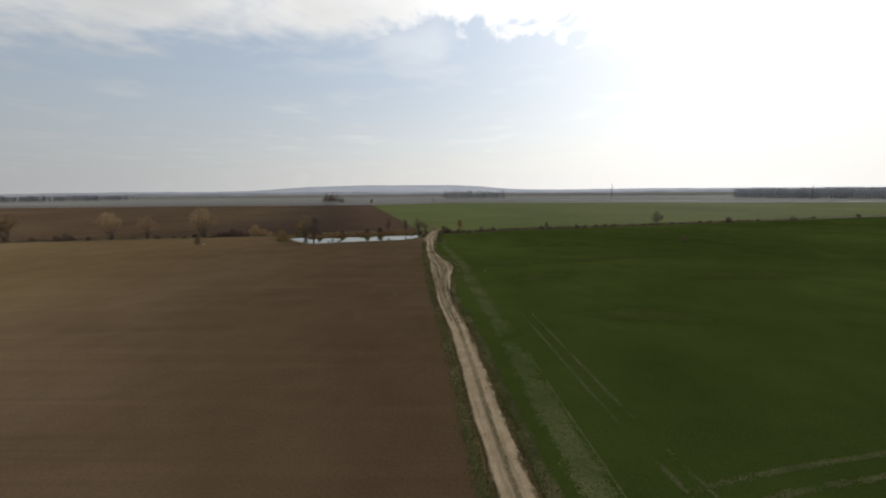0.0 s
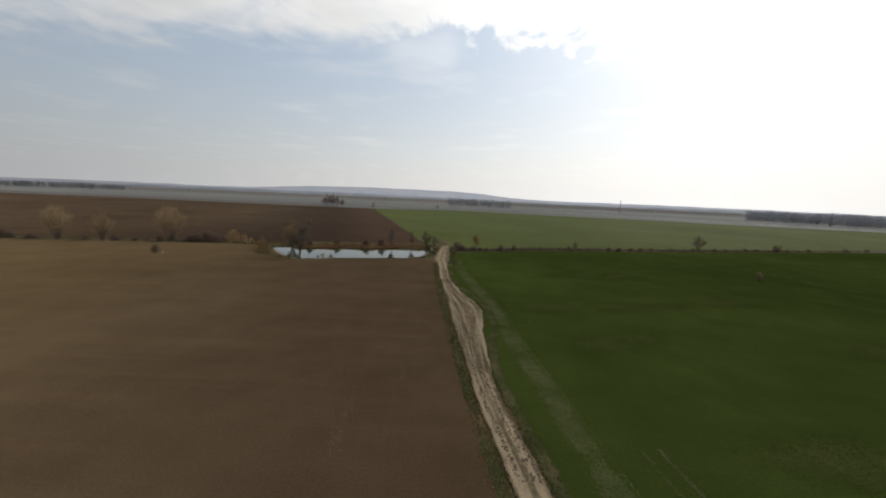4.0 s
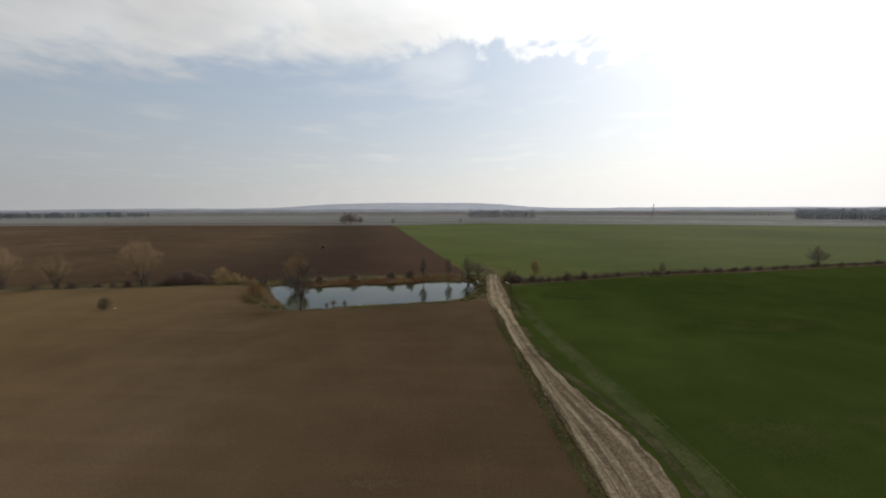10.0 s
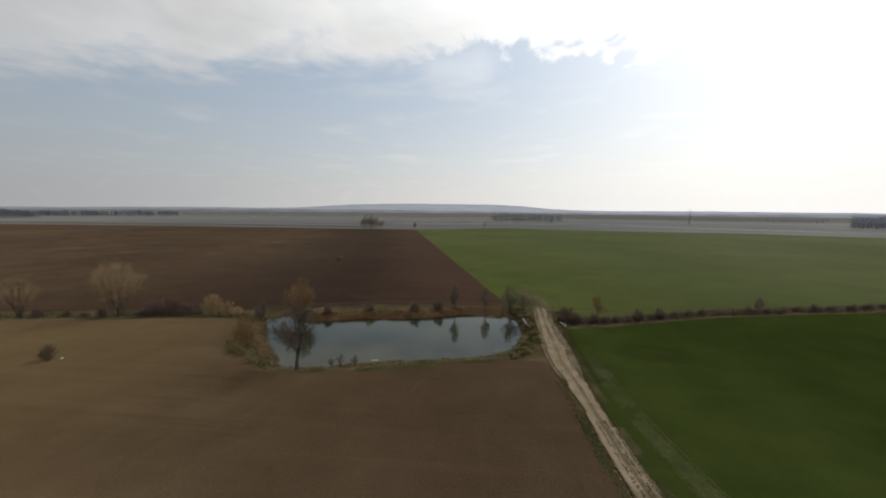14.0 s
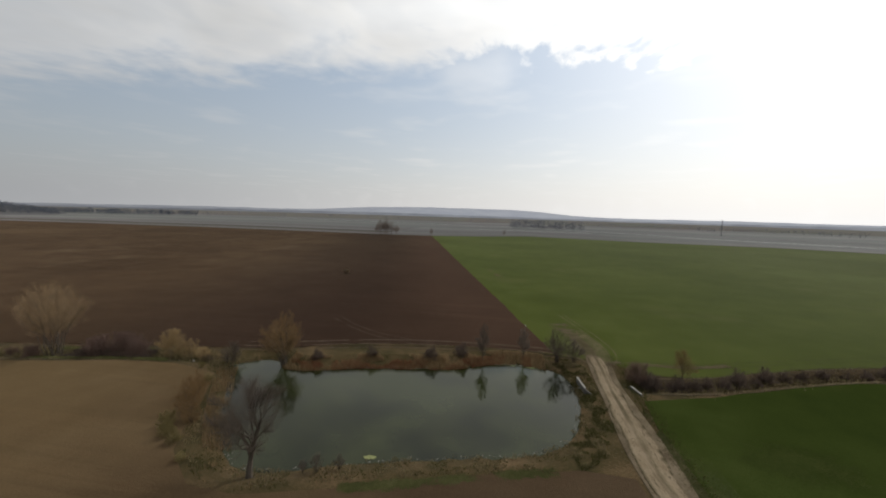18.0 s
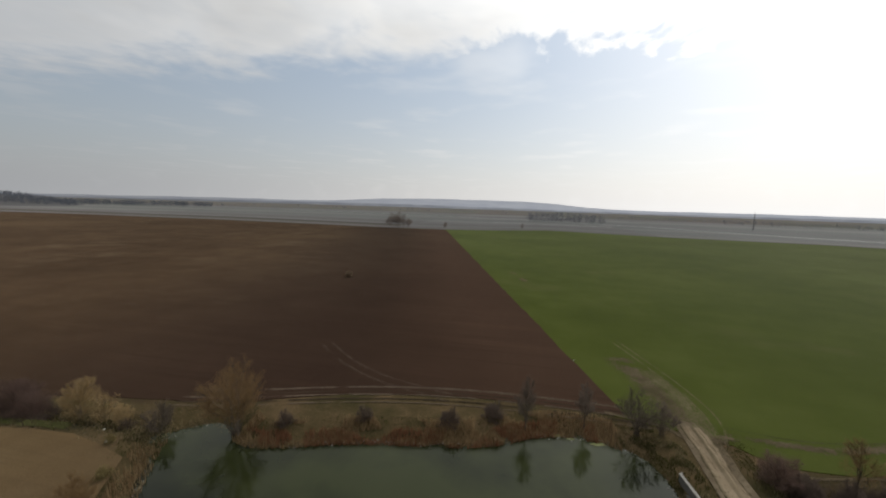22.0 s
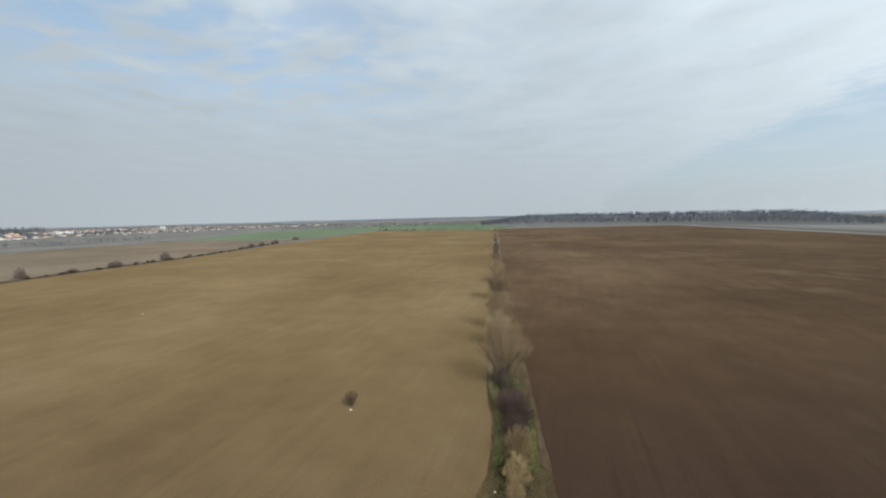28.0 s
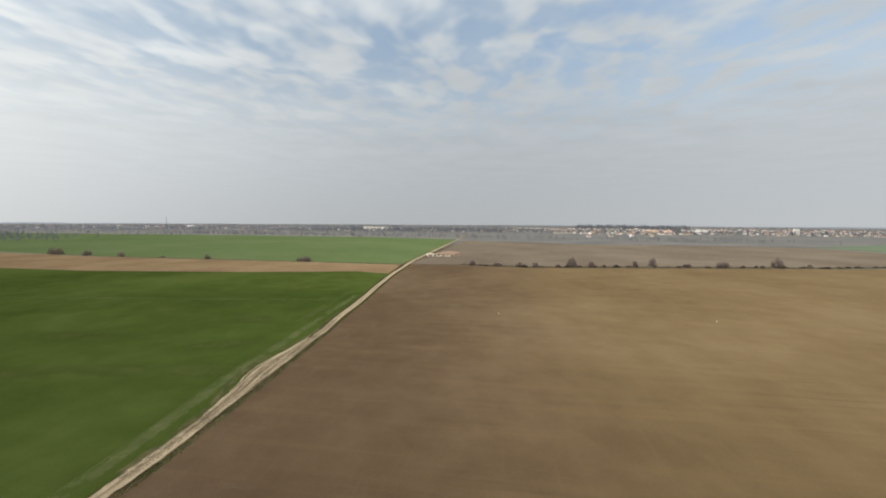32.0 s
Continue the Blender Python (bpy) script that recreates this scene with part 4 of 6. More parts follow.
# headland wheel marks north of the pond
HEAD = [(-90, 197.4), (-80, 199.4), (-62, 205.6), (-44, 209.2), (-26, 210), (-10, 209.6)]
for k, (off, mat, wd) in enumerate(((0.0, M_TYRE_DARK, 0.7), (1.5, M_TYRE_PALE, 0.8), (2.7, M_TYRE_DARK, 0.6), (4.3, M_TYRE_PALE, 1.1), (-1.2, M_TYRE_PALE, 0.6))):
    ribbon("tyre_track", [(x, y + off) for x, y in HEAD], wd, mat, 0.040 + 0.002 * k, "tractor wheel marks along the field's edge")
pair("tyre_track", [(-44, 210), (-52.6, 212), (-61, 214.8), (-70.4, 220.8), (-78, 228)], 2.4, 1.3, M_WORN, 0.046, "curving tractor wheel marks in ploughed soil")
ribbon("farm_path", [(x, y + 1.3) for x, y in [(-88, 196.6), (-95, 194.6), (-113, 191.9), (-129, 189.3), (-145, 186.2), (-190, 178.6), (-243, 169.6), (-411, 143)]], 1.8, M_PATH, 0.048, "rutted brown path along the hedge", "path")


def blob(name, x, y, rx, ry, turn, mat, z, label, seed, category="soil", kind="structure"):
    """A flat patch of uneven outline."""
    r = random.Random(seed)
    m = Mesh()
    m.v.append((x, y, z))
    n = 28
    c, s = math.cos(radians(turn)), math.sin(radians(turn))
    for i in range(n):
        w = 2 * math.pi * i / n
        k = r.uniform(0.8, 1.1)
        px, py = rx * k * math.cos(w), ry * k * math.sin(w)
        m.v.append((x + c * px - s * py, y + s * px + c * py, z))
    m.f = [(0, 1 + i, 1 + (i + 1) % n) for i in range(n)]
    ob = structure(name, m, mat, label, category, kind=kind)
    layer = ob.data.uv_layers.new(name="across")
    for loop in ob.data.loops:
        layer.data[loop.index].uv = (0 if loop.vertex_index == 0 else 1, 0)
    return ob


for k, (x, y, rx, ry, turn) in enumerate(((-28.5, 326, 2.8, 9.0, 16), (-33, 342, 2.2, 7.0, 18), (17, 109, 17, 6, 6), (40, 113, 22, 5, 4), (26, 90, 16, 6, 20), (48, 150, 26, 7, 10), (14, 176, 12, 7, 0), (66, 120, 24, 6, 12), (36, 60, 18, 7, -10), (80, 90, 26, 8, 8))):
    blob("bare_patch", x, y, rx, ry, turn, M_BARE if k < 2 else M_THIN, 0.050 + 0.002 * k, "bare pale patch worn into the young wheat", 300 + k)
for k, (pts, wd) in enumerate((([(-4.8, 204), (-4.9, 211), (-5.4, 218), (-7.0, 227), (-9.4, 238)], 8.5), ([(-4.0, 206), (-2.2, 213), (-2.6, 222), (-4.6, 232)], 5.0), ([(-3.0, 206), (-0.6, 213), (-1.2, 222), (-4.2, 236), (-8, 250)], 0.7), ([(-1.6, 206), (1.2, 213), (0.7, 222), (-2.4, 236), (-6.2, 250)], 0.7), ([(-5.0, 204), (-1.6, 208.6), (4, 209.0), (14, 208.2), (26, 212.6)], 3.0), ([(-5, 205), (-10, 210.5), (-18, 211.6)], 1.6))):
    ribbon("worn_streak", pts, wd, M_BARE if k in (0, 4, 5) else M_WORNCROP, 0.052 + 0.002 * k, "pale streak worn by wheels into the wheat")
ribbon("bank_edge", [(x, y - 2.4) for x, y in HEDGE_E[:-3]], 1.1, M_BARE, 0.05, "pale dry grass edge along the ditch", "verge")
ribbon("bank_edge", [(-112, 185.6), (-124, 182.6), (-141, 179.8), (-185, 172.8), (-239, 163.4), (-411, 136.8)], 2.0, M_BARE, 0.05, "pale dry grass edge under the hedge", "verge")
ribbon("bank_edge", [(x, y + 4.2) for x, y in HEDGE_E[:-3]], 1.0, M_BARE, 0.05, "pale dry grass edge along the ditch", "verge")
for k, (x, y, rx, ry, turn) in enumerate(((-12, 88, 5, 1.2, 5), (-16, 62, 1.4, 6, 4), (-25, 100, 9, 1.0, 4), (-13, 150, 1.2, 5.5, 12), (-22, 147, 8, 0.9, 5), (-10, 124, 1.0, 5, 8), (-11, 76, 0.7, 6, 6), (-20, 84, 8, 0.7, 3), (-14, 104, 0.8, 5, 8), (-34, 118, 11, 0.9, 4), (-30, 72, 9, 0.7, 3), (-12, 137, 0.8, 6, 8))):
    blob("worn_patch", x, y, rx, ry, turn, M_WORN, 0.040 + 0.002 * k, "slightly paler streak in the tilled soil", 320 + k)

for off, wd in ((-2.7, 2.4), (3.0, 3.0)):
    ribbon("hedge_verge", [(x, y + off) for x, y in ((-98, 190.8), (-103, 190.3), (-110, 189.5), (-118, 187.6), (-128, 185.3))], wd, M_LUSH, 0.049, "lush green grass strip beside the hedge", "verge")

# the far road
ribbon("far_road", [(-900, 1420), (-400, 1330), (-74, 1242), (60, 1169), (245, 1048), (388, 857), (504, 790), (620, 690), (900, 520), (1400, 200)], 9.0, M_ASPHALT, 0.3, "pale road crossing the plain", "road")
ribbon("far_road", [(-80, 968), (30, 962), (100, 955), (170, 960)], 6.0, M_ASPHALT, 0.3, "short pale road among the far fields", "road")


def ridge(name, radius, mat, seed, shape, label):
    """A far skyline as a closed ring of land."""
    m = Mesh()
    n = 360
    for i in range(n):
        yaw = 360.0 * i / n
        a = radians(yaw)
        top = shape(yaw) + 6 * noise.noise((math.cos(a) * 14, math.sin(a) * 14, seed)) + 3 * noise.noise((math.cos(a) * 60, math.sin(a) * 60, seed))
        for r, z in ((radius, -110.0), (radius + 20, top), (radius + 120, top - 5)):
            m.v.append((-math.sin(a) * r, math.cos(a) * r, z))
    m.f = [(3 * i + k, 3 * ((i + 1) % n) + k, 3 * ((i + 1) % n) + k + 1, 3 * i + k + 1) for i in range(n) for k in (0, 1)]
    return structure(name, m, mat, label, "backdrop", True)


def hills(yaw):
    d = (yaw - 8 + 180) % 360 - 180
    south = math.exp(-(((yaw - 185 + 180) % 360 - 180) / 62) ** 4)
    return 24 * (1 - south) - 14 * south + 84 * math.exp(-(d / 17) ** 4) + 20 * math.exp(-((d + 36) / 26) ** 2) + 20 * math.exp(-((d - 29) / 13) ** 2)


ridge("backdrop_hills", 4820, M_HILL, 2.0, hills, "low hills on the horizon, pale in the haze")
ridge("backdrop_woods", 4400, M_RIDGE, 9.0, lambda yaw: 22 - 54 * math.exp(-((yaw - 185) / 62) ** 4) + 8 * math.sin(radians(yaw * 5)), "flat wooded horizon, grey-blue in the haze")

# ---------------------------------------------------------------- trees and shrubs
def lean(rnd, d, angle):
    """d turned by about that angle in a random direction."""
    a = d.orthogonal().normalized()
    b = d.cross(a)
    w = rnd.uniform(0, 2 * math.pi)
    t = radians(angle * rnd.uniform(0.6, 1.3))
    return (d * math.cos(t) + (a * math.cos(w) + b * math.sin(w)) * math.sin(t)).normalized()


def grown(seed, height, width, base=0.15, limbs=10, boughs=9, twigs=14, twig=0.9, cover=0.4, stems=1, thick=0.02, sides=5, upright=0.0, fill=0.45):
    """Wood and twigs of a bare tree or shrub at the origin. Its limbs reach out to a rounded outline; cover is how far the twigs close it."""
    rnd = random.Random(seed)
    wood, sprays = Mesh(), []
    low = base * height
    mid, tall = (height + low) / 2, (height - low) / 2
    r0 = height * thick
    if stems == 1:
        p, d = Vector((0, 0, -0.15)), Vector((rnd.uniform(-0.1, 0.1), rnd.uniform(-0.1, 0.1), 1)).normalized()
        trunk = [p]
        n = 6
        for k in range(n):
            q = p + d * (low + 0.45 * (height - low)) / n
            wood.tube(p, q, r0 * (1.25 if k == 0 else 1 - 0.1 * k), r0 * (1 - 0.1 * (k + 1)), sides + 2)
            p, d = q, (lean(rnd, d, 6) + Vector((0, 0, 0.1))).normalized()
            trunk.append(p)
    for i in range(limbs):
        az = 2 * math.pi * (i + rnd.uniform(-0.35, 0.35)) / limbs * (2 if i % 2 else 1)
        el = rnd.uniform(-0.5, 0.95) if i else 1.0
        k = rnd.uniform(0.6, 0.95)
        flat_ = math.sqrt(max(0.0, 1 - el * el)) * width / 2 * k
        end = Vector((math.cos(az) * flat_, math.sin(az) * flat_, mid + el * tall * k))
        if stems == 1:
            j = min(len(trunk) - 1, 2 + int((el + 0.5) / 1.5 * (len(trunk) - 2) * rnd.uniform(0.5, 1.0)))
            start = trunk[j]
        else:
            start = Vector((rnd.uniform(-1, 1), rnd.uniform(-1, 1), 0)) * width * 0.08 - Vector((0, 0, 0.1))
        ctrl = start + Vector(((end.x - start.x) * (0.45 - 0.3 * upright), (end.y - start.y) * (0.45 - 0.3 * upright), (end.z - start.z) * 0.62))
        pts = [start * (1 - t) ** 2 + ctrl * 2 * t * (1 - t) + end * t * t for t in (0, 0.25, 0.5, 0.75, 1)]
        pts = [p + Vector((rnd.gauss(0, 1), rnd.gauss(0, 1), rnd.gauss(0, 1))) * 0.018 * height * (0 < n < 4) for n, p in enumerate(pts)]
        rl = r0 * (0.26 if stems == 1 else 0.42)
        for n in range(4):
            wood.tube(pts[n], pts[n + 1], rl * (1 - 0.2 * n), rl * (0.8 - 0.2 * n) + 0.006, 4 if stems == 1 else 3)
        for _ in range(boughs):
            t = rnd.uniform(0.25, 1.0) ** 0.7 * 3.99
            n = int(t)
            o = pts[n].lerp(pts[n + 1], t - n)
            d = (pts[n + 1] - pts[n]).normalized()
            out = Vector((o.x, o.y, (o.z - mid) * width / (2 * tall))).normalized() if o.length else d
            e = (lean(rnd, d, 48) + out * 0.35 + Vector((0, 0, 0.25 + upright))).normalized()
            l = height * rnd.uniform(0.10, 0.2)
            q = o + e * l
            # stay inside the outline
            over = math.sqrt((q.x / (width / 2)) ** 2 + (q.y / (width / 2)) ** 2 + ((q.z - mid) / tall) ** 2)
            if over > 1.08:
                q = o + e * l * 0.5
            wood.tube(o, q, rl * 0.2 + 0.004, rl * 0.08 + 0.003, 3)
            for _ in range(twigs):
                s = o.lerp(q, rnd.uniform(0.1, 1.0))
                f = (lean(rnd, e, 44) + Vector((0, 0, 0.15 + upright * 0.5))).normalized()
                sprays.append((s, f, twig * rnd.uniform(0.5, 1.25), rnd.uniform(0.6, 1.2)))
    for _ in range(int(len(sprays) * fill)):
        v = Vector((rnd.gauss(0, 1), rnd.gauss(0, 1), rnd.gauss(0, 1))).normalized() * rnd.random() ** 0.42
        lump = 0.86 + 0.24 * noise.noise((v.x * 2.3 + seed, v.y * 2.3, v.z * 2.3))
        o = Vector((v.x * width / 2 * lump, v.y * width / 2 * lump, mid + v.z * tall * lump))
        e = (Vector((v.x, v.y, v.z + 0.5 + upright)) + Vector((rnd.gauss(0, 1), rnd.gauss(0, 1), rnd.gauss(0, 1))) * 0.45).normalized()
        if o.z < 0.02:
            continue
        sprays.append((o - e * twig * 0.6, e, twig * rnd.uniform(0.5, 1.1), rnd.uniform(0.6, 1.2)))
    area = math.pi / 4 * width * (height - low)
    total = sum(l * k for _, _, l, k in sprays)
    w = -math.log(1 - cover) * area / (total * 0.62)
    fine = Mesh()
    for o, e, l, k in sprays:
        side = e.orthogonal().normalized() * w * k
        fine.tri(o - side, o + side, o + e * l)
    return wood, fine


def plant(name, label, category, seed, bark, leaf, group="", trunk_name="trunk", crown_name="crown", **kw):
    """One plant with its wood and its twigs."""
    ob = thing(name, label, category, group)
    wood, fine = grown(seed, **kw)
    part(trunk_name, wood, bark, ob)
    part(crown_name, fine, leaf, ob)
    return ob


def put(ob, x, y, z=None, rz=0.0, size=1.0, wide=None):
    ob.matrix_basis = Matrix.LocRotScale((x, y, land(x, y) if z is None else z), Euler((0, 0, radians(rz))), (wide or size, wide or size, size))
    return ob


def again(ob, x, y, rz=0.0, size=1.0, wide=None, label="", z=None):
    c = copy_thing(ob, Matrix())
    c.matrix_basis = Matrix.LocRotScale((x, y, land(x, y) if z is None else z), Euler((0, 0, radians(rz))), (wide or size, wide or size, size))
    return tagged(c, label)


def along(line, n, half, seed, off=0.0):
    r = random.Random(seed)
    segs = [(a, b, math.dist(a, b)) for a, b in zip(line, line[1:])]
    total = sum(s[2] for s in segs)
    out = []
    for _ in range(n):
        t = r.uniform(0, total)
        for a, b, l in segs:
            if t <= l:
                break
            t -= l
        dx, dy = (b[0] - a[0]) / l, (b[1] - a[1]) / l
        o = off + r.gauss(0, half * 0.6)
        x, y = a[0] + dx * t - dy * o, a[1] + dy * t + dx * o
        out.append((x, y, max(land(x, y), -0.4)))
    return out


rnd = random.Random(11)
# round the pond
put(plant("willow_tree", "tall bare grey willow leaning over the pond's bank", "tree", 5, M_BARK_DARK, M_TWIG_GREY, height=13.2, width=10.0, base=0.24, limbs=18, boughs=18, twigs=40, twig=1.0, cover=0.5, thick=0.03, upright=0.3, fill=0.55), -58.6, 160.4, rz=40)
put(plant("ochre_willow", "bare willow with ochre brown twigs at the water's edge", "tree", 8, M_BARK_DARK, M_TWIG_OCHRE, height=12.0, width=9.6, base=0.08, limbs=16, boughs=18, twigs=34, twig=1.0, cover=0.52, thick=0.02, upright=0.1, fill=0.6, stems=5), -74.8, 193.6, rz=10)
slim = put(plant("alder_tree", "slim dark bare alder on the pond's bank", "tree", 12, M_BARK_DARK, M_TWIG_GREY, "trees on the pond's bank", height=9.0, width=3.4, base=0.12, limbs=9, boughs=12, twigs=24, twig=0.7, cover=0.55, thick=0.014, upright=0.4), -31.2, 204.6)
again(slim, -21.8, 207.2, 130, 0.86)
many = put(plant("alder_shrub", "many-stemmed dark bare alder on the pond's bank", "tree", 15, M_BARK_DARK, M_TWIG_GREY, "trees on the pond's bank", height=8.0, width=6.6, base=0.05, limbs=13, boughs=10, twigs=24, twig=0.9, cover=0.5, stems=9, thick=0.02, upright=0.25), -14.3, 206.4)
again(many, -10.4, 207.0, 80, 0.7)
again(many, -85.2, 190.8, 200, 0.75)
scrub = put(plant("bramble_bush", "tangled dark brown bare bush", "bush", 21, M_BARK_DARK, M_TWIG_DARK, "scrub along the ditch", "wood", "crown", height=3.0, width=4.2, base=-0.45, limbs=16, boughs=9, twigs=20, twig=0.6, cover=0.7, stems=12, thick=0.016, sides=3, fill=1.6), -43.0, 202.2, size=0.95)
for x, y, s in ((-68, 196.2, 0.75), (-56.6, 200.2, 0.8), (-36.2, 205.4, 1.0)):
    again(scrub, x, y, rnd.uniform(0, 360), s)
ochre = put(plant("osier_bush", "orange-brown bare osier bush by the pond", "bush", 23, M_BARK_DARK, M_TWIG_OCHRE, "osiers by the pond", "wood", "crown", height=5.6, width=5.2, base=-0.2, limbs=18, boughs=9, twigs=20, twig=1.0, cover=0.52, stems=14, thick=0.012, sides=3, upright=0.5, fill=1.0), -77.6, 171.8)
again(ochre, -74.6, 168.8, 75, 0.7)
again(ochre, -80.6, 176.6, 170, 0.75)
sallow = put(plant("sallow_bush", "small sallow bush with yellow-green catkins", "bush", 26, M_BARK_DARK, M_CATKIN, "sallows by the pond", "wood", "crown", height=2.6, width=2.6, base=-0.2, limbs=12, boughs=8, twigs=14, twig=0.3, cover=0.65, stems=9, thick=0.014, sides=3, upright=0.2, fill=1.0), -77.0, 167.0, size=1.1)
for x, y, s in ((-72.6, 163.6, 0.9), (-75.0, 164.8, 1.0), (-82.4, 181.0, 0.8), (-68.6, 160.6, 0.6), (-88.6, 186.4, 0.6)):
    again(sallow, x, y, rnd.uniform(0, 360), s)
for x, y, k in ((-50.8, 162.9, 0.34), (-48.2, 164.0, 0.26), (-52.6, 162.6, 0.22)):
    again(many, x, y, rnd.uniform(0, 360), k, label="small bare shrub on the pond's bank")

# the western hedge
big = put(plant("ash_tree", "tall broad bare tree with pale tan twigs", "tree", 31, M_BARK_DARK, M_TWIG_TAN, "tall trees in the hedge", height=16.8, width=12.4, base=0.27, limbs=22, boughs=20, twigs=36, twig=1.2, cover=0.57, thick=0.014, upright=0.28, fill=0.8, stems=5), -124.2, 185.6, rz=20)
for x, y, s, w in ((-150, 181, 0.75, 0.7), (-166, 178.4, 0.9, 0.82), (-211, 171.2, 1.0, 0.95), (-256, 164.4, 0.85, 0.8), (-330, 152.6, 0.7, 0.6), (-398, 142.2, 0.85, 0.7), (-470, 131, 0.6, 0.6), (-560, 117, 0.8, 0.8), (-660, 101, 0.7, 0.7), (-760, 85, 0.9, 0.9)):
    again(big, x, y, rnd.uniform(0, 360), s, w)
catkin = put(plant("goat_willow", "bare goat willow with pale yellow catkins", "tree", 34, M_BARK_PALE, M_TWIG_FLUFF, "goat willows in the hedge", height=6.6, width=6.6, base=-0.2, limbs=14, boughs=14, twigs=24, twig=0.6, cover=0.66, stems=6, thick=0.022, upright=0.15, fill=1.0), -100.2, 191.2)
again(catkin, -96.0, 191.4, 100, 0.72)
again(catkin, -92.6, 191.3, 220, 0.5)
red = put(plant("dogwood_bush", "dense red-brown bare dogwood bush", "bush", 37, M_BARK_DARK, M_TWIG_RED, "dogwoods in the hedge", "wood", "crown", height=6.0, width=6.6, base=-0.45, limbs=18, boughs=14, twigs=22, twig=0.8, cover=0.7, stems=14, thick=0.014, sides=3, upright=0.1, fill=1.6), -111.6, 190.2)
for x, y, s in ((-107.4, 189.6, 0.85), (-115.6, 187.8, 0.95), (-118.6, 189.2, 0.6), (-128.0, 184, 0.55), (-133.6, 184.2, 0.45)):
    again(red, x, y, rnd.uniform(0, 360), s)
for x, y, s in ((-145, 182, 1.0), (-186, 175.8, 1.5), (-190, 174.6, 1.2), (-226, 168.2, 1.3), (-240, 166.4, 1.5), (-247, 164.8, 1.6), (-176, 176.6, 1.0), (-200, 172.6, 1.0), (-280, 160.5, 1.2), (-300, 157, 1.0), (-350, 149, 1.2), (-430, 137, 1.4), (-520, 123, 1.4), (-610, 109, 1.6), (-700, 95, 1.6), (-90.5, 191, 0.7), (-138, 183.4, 0.8), (-156, 180, 0.9)):
    again(scrub, x + rnd.uniform(-1, 1), y + rnd.uniform(-1, 1), rnd.uniform(0, 360), s, label="tangled bare bush in the hedge")

# the eastern ditch
put(plant("rusty_maple", "small bare tree with rust-coloured twigs by the ditch", "tree", 41, M_BARK_DARK, M_TWIG_OCHRE, height=7.4, width=5.0, base=0.15, limbs=10, boughs=14, twigs=24, twig=0.7, cover=0.5, thick=0.018, upright=0.3), 9.4, 199.4)
again(red, 0.6, 199.2, 50, 0.8, label="dense dark bare bush beside the culvert")
for k in range(46):
    t = k / 46
    x = 2 + 290 * t ** 1.55
    y = lerp_table(HEDGE_E, x)
    again(scrub, x + rnd.uniform(-0.6, 0.6), y + 0.6 + rnd.uniform(-0.7, 0.9), rnd.uniform(0, 360), rnd.uniform(0.65, 1.15) * (1.0 if x < 60 else 0.8), label="tangled bare bush along the ditch")
for x, dy, s in ((62, 1, 0.6),):
    again(slim, x, lerp_table(HEDGE_E, x) + dy, rnd.uniform(0, 360), s, 1.3 * s, label="slim bare tree beside the ditch")
again(red, 200, lerp_table(HEDGE_E, 200) + 1, 10, 0.9, label="dense dark bare bush along the ditch")
for x, s in ((330, 1.2), (380, 1.6), (440, 1.4), (520, 1.8), (260, 1.3)):
    again(scrub, x, lerp_table(HEDGE_E, x), rnd.uniform(0, 360), s, label="tangled bare bush along the ditch")

# low tangled scrub filling the ditch, and the pale grass beside it
def thicket(name, line, n, half, off, lo, hi, mat, label, seed):
    r = random.Random(seed)
    m = Mesh()
    for x, y, z in along(line, n, half, seed, off):
        swell = 0.62 + 0.75 * max(-0.5, noise.noise((x * 0.16, y * 0.16, 4.1)))
        top = r.uniform(lo, hi) * swell
        o = Vector((x, y, land(x, y) + top * r.uniform(0.0, 0.75)))
        e = Vector((r.gauss(0, 0.5), r.gauss(0, 0.5), 1)).normalized() * r.uniform(0.35, 0.9)
        side = e.orthogonal().normalized() * r.uniform(0.02, 0.055)
        m.tri(o - side, o + side, o + e)
    return structure(name, m, mat, label, "scrub", kind="stuff")


DITCH = [(0.5, 196.8), (13, 199.1), (29, 205.3), (48, 212.2), (73, 218.3), (94, 223), (154, 240.3), (220, 259)]
thicket("ditch_scrub", DITCH, 30000, 1.7, 0.6, 1.2, 2.6, M_SCRUB, "band of low brown bare scrub along the ditch", 51)
thicket("ditch_scrub", [(220, 259), (296, 280.2), (520, 342.5)], 9000, 2.0, 0.6, 1.5, 3.0, M_SCRUB, "band of low brown bare scrub along the ditch", 52)
thicket("hedge_scrub", [(-104, 190.4), (-122, 186.6)], 7000, 1.8, 0.0, 1.4, 3.0, M_SCRUB, "band of low brown bare scrub in the hedge", 53)
thicket("hedge_scrub", [(-172, 177.2), (-198, 173.4), (-250, 164.6), (-420, 138.5)], 14000, 1.8, 0.0, 1.4, 3.2, M_SCRUB, "band of low brown bare scrub in the hedge", 54)
thicket("field_scrub", [(-30, -141), (-87, -134), (-145, -143), (-218, -155), (-361, -176), (-492, -212)], 16000, 1.6, 0.0, 0.9, 2.4, M_SCRUB, "band of low brown bare scrub between two fields", 55)

thicket("field_scrub", [(-600, -310), (-545, -462), (-431, -479), (-212, -472), (4, -547)], 9000, 1.6, 0.0, 1.0, 2.6, M_SCRUB, "dark hedge line before the village", 56)

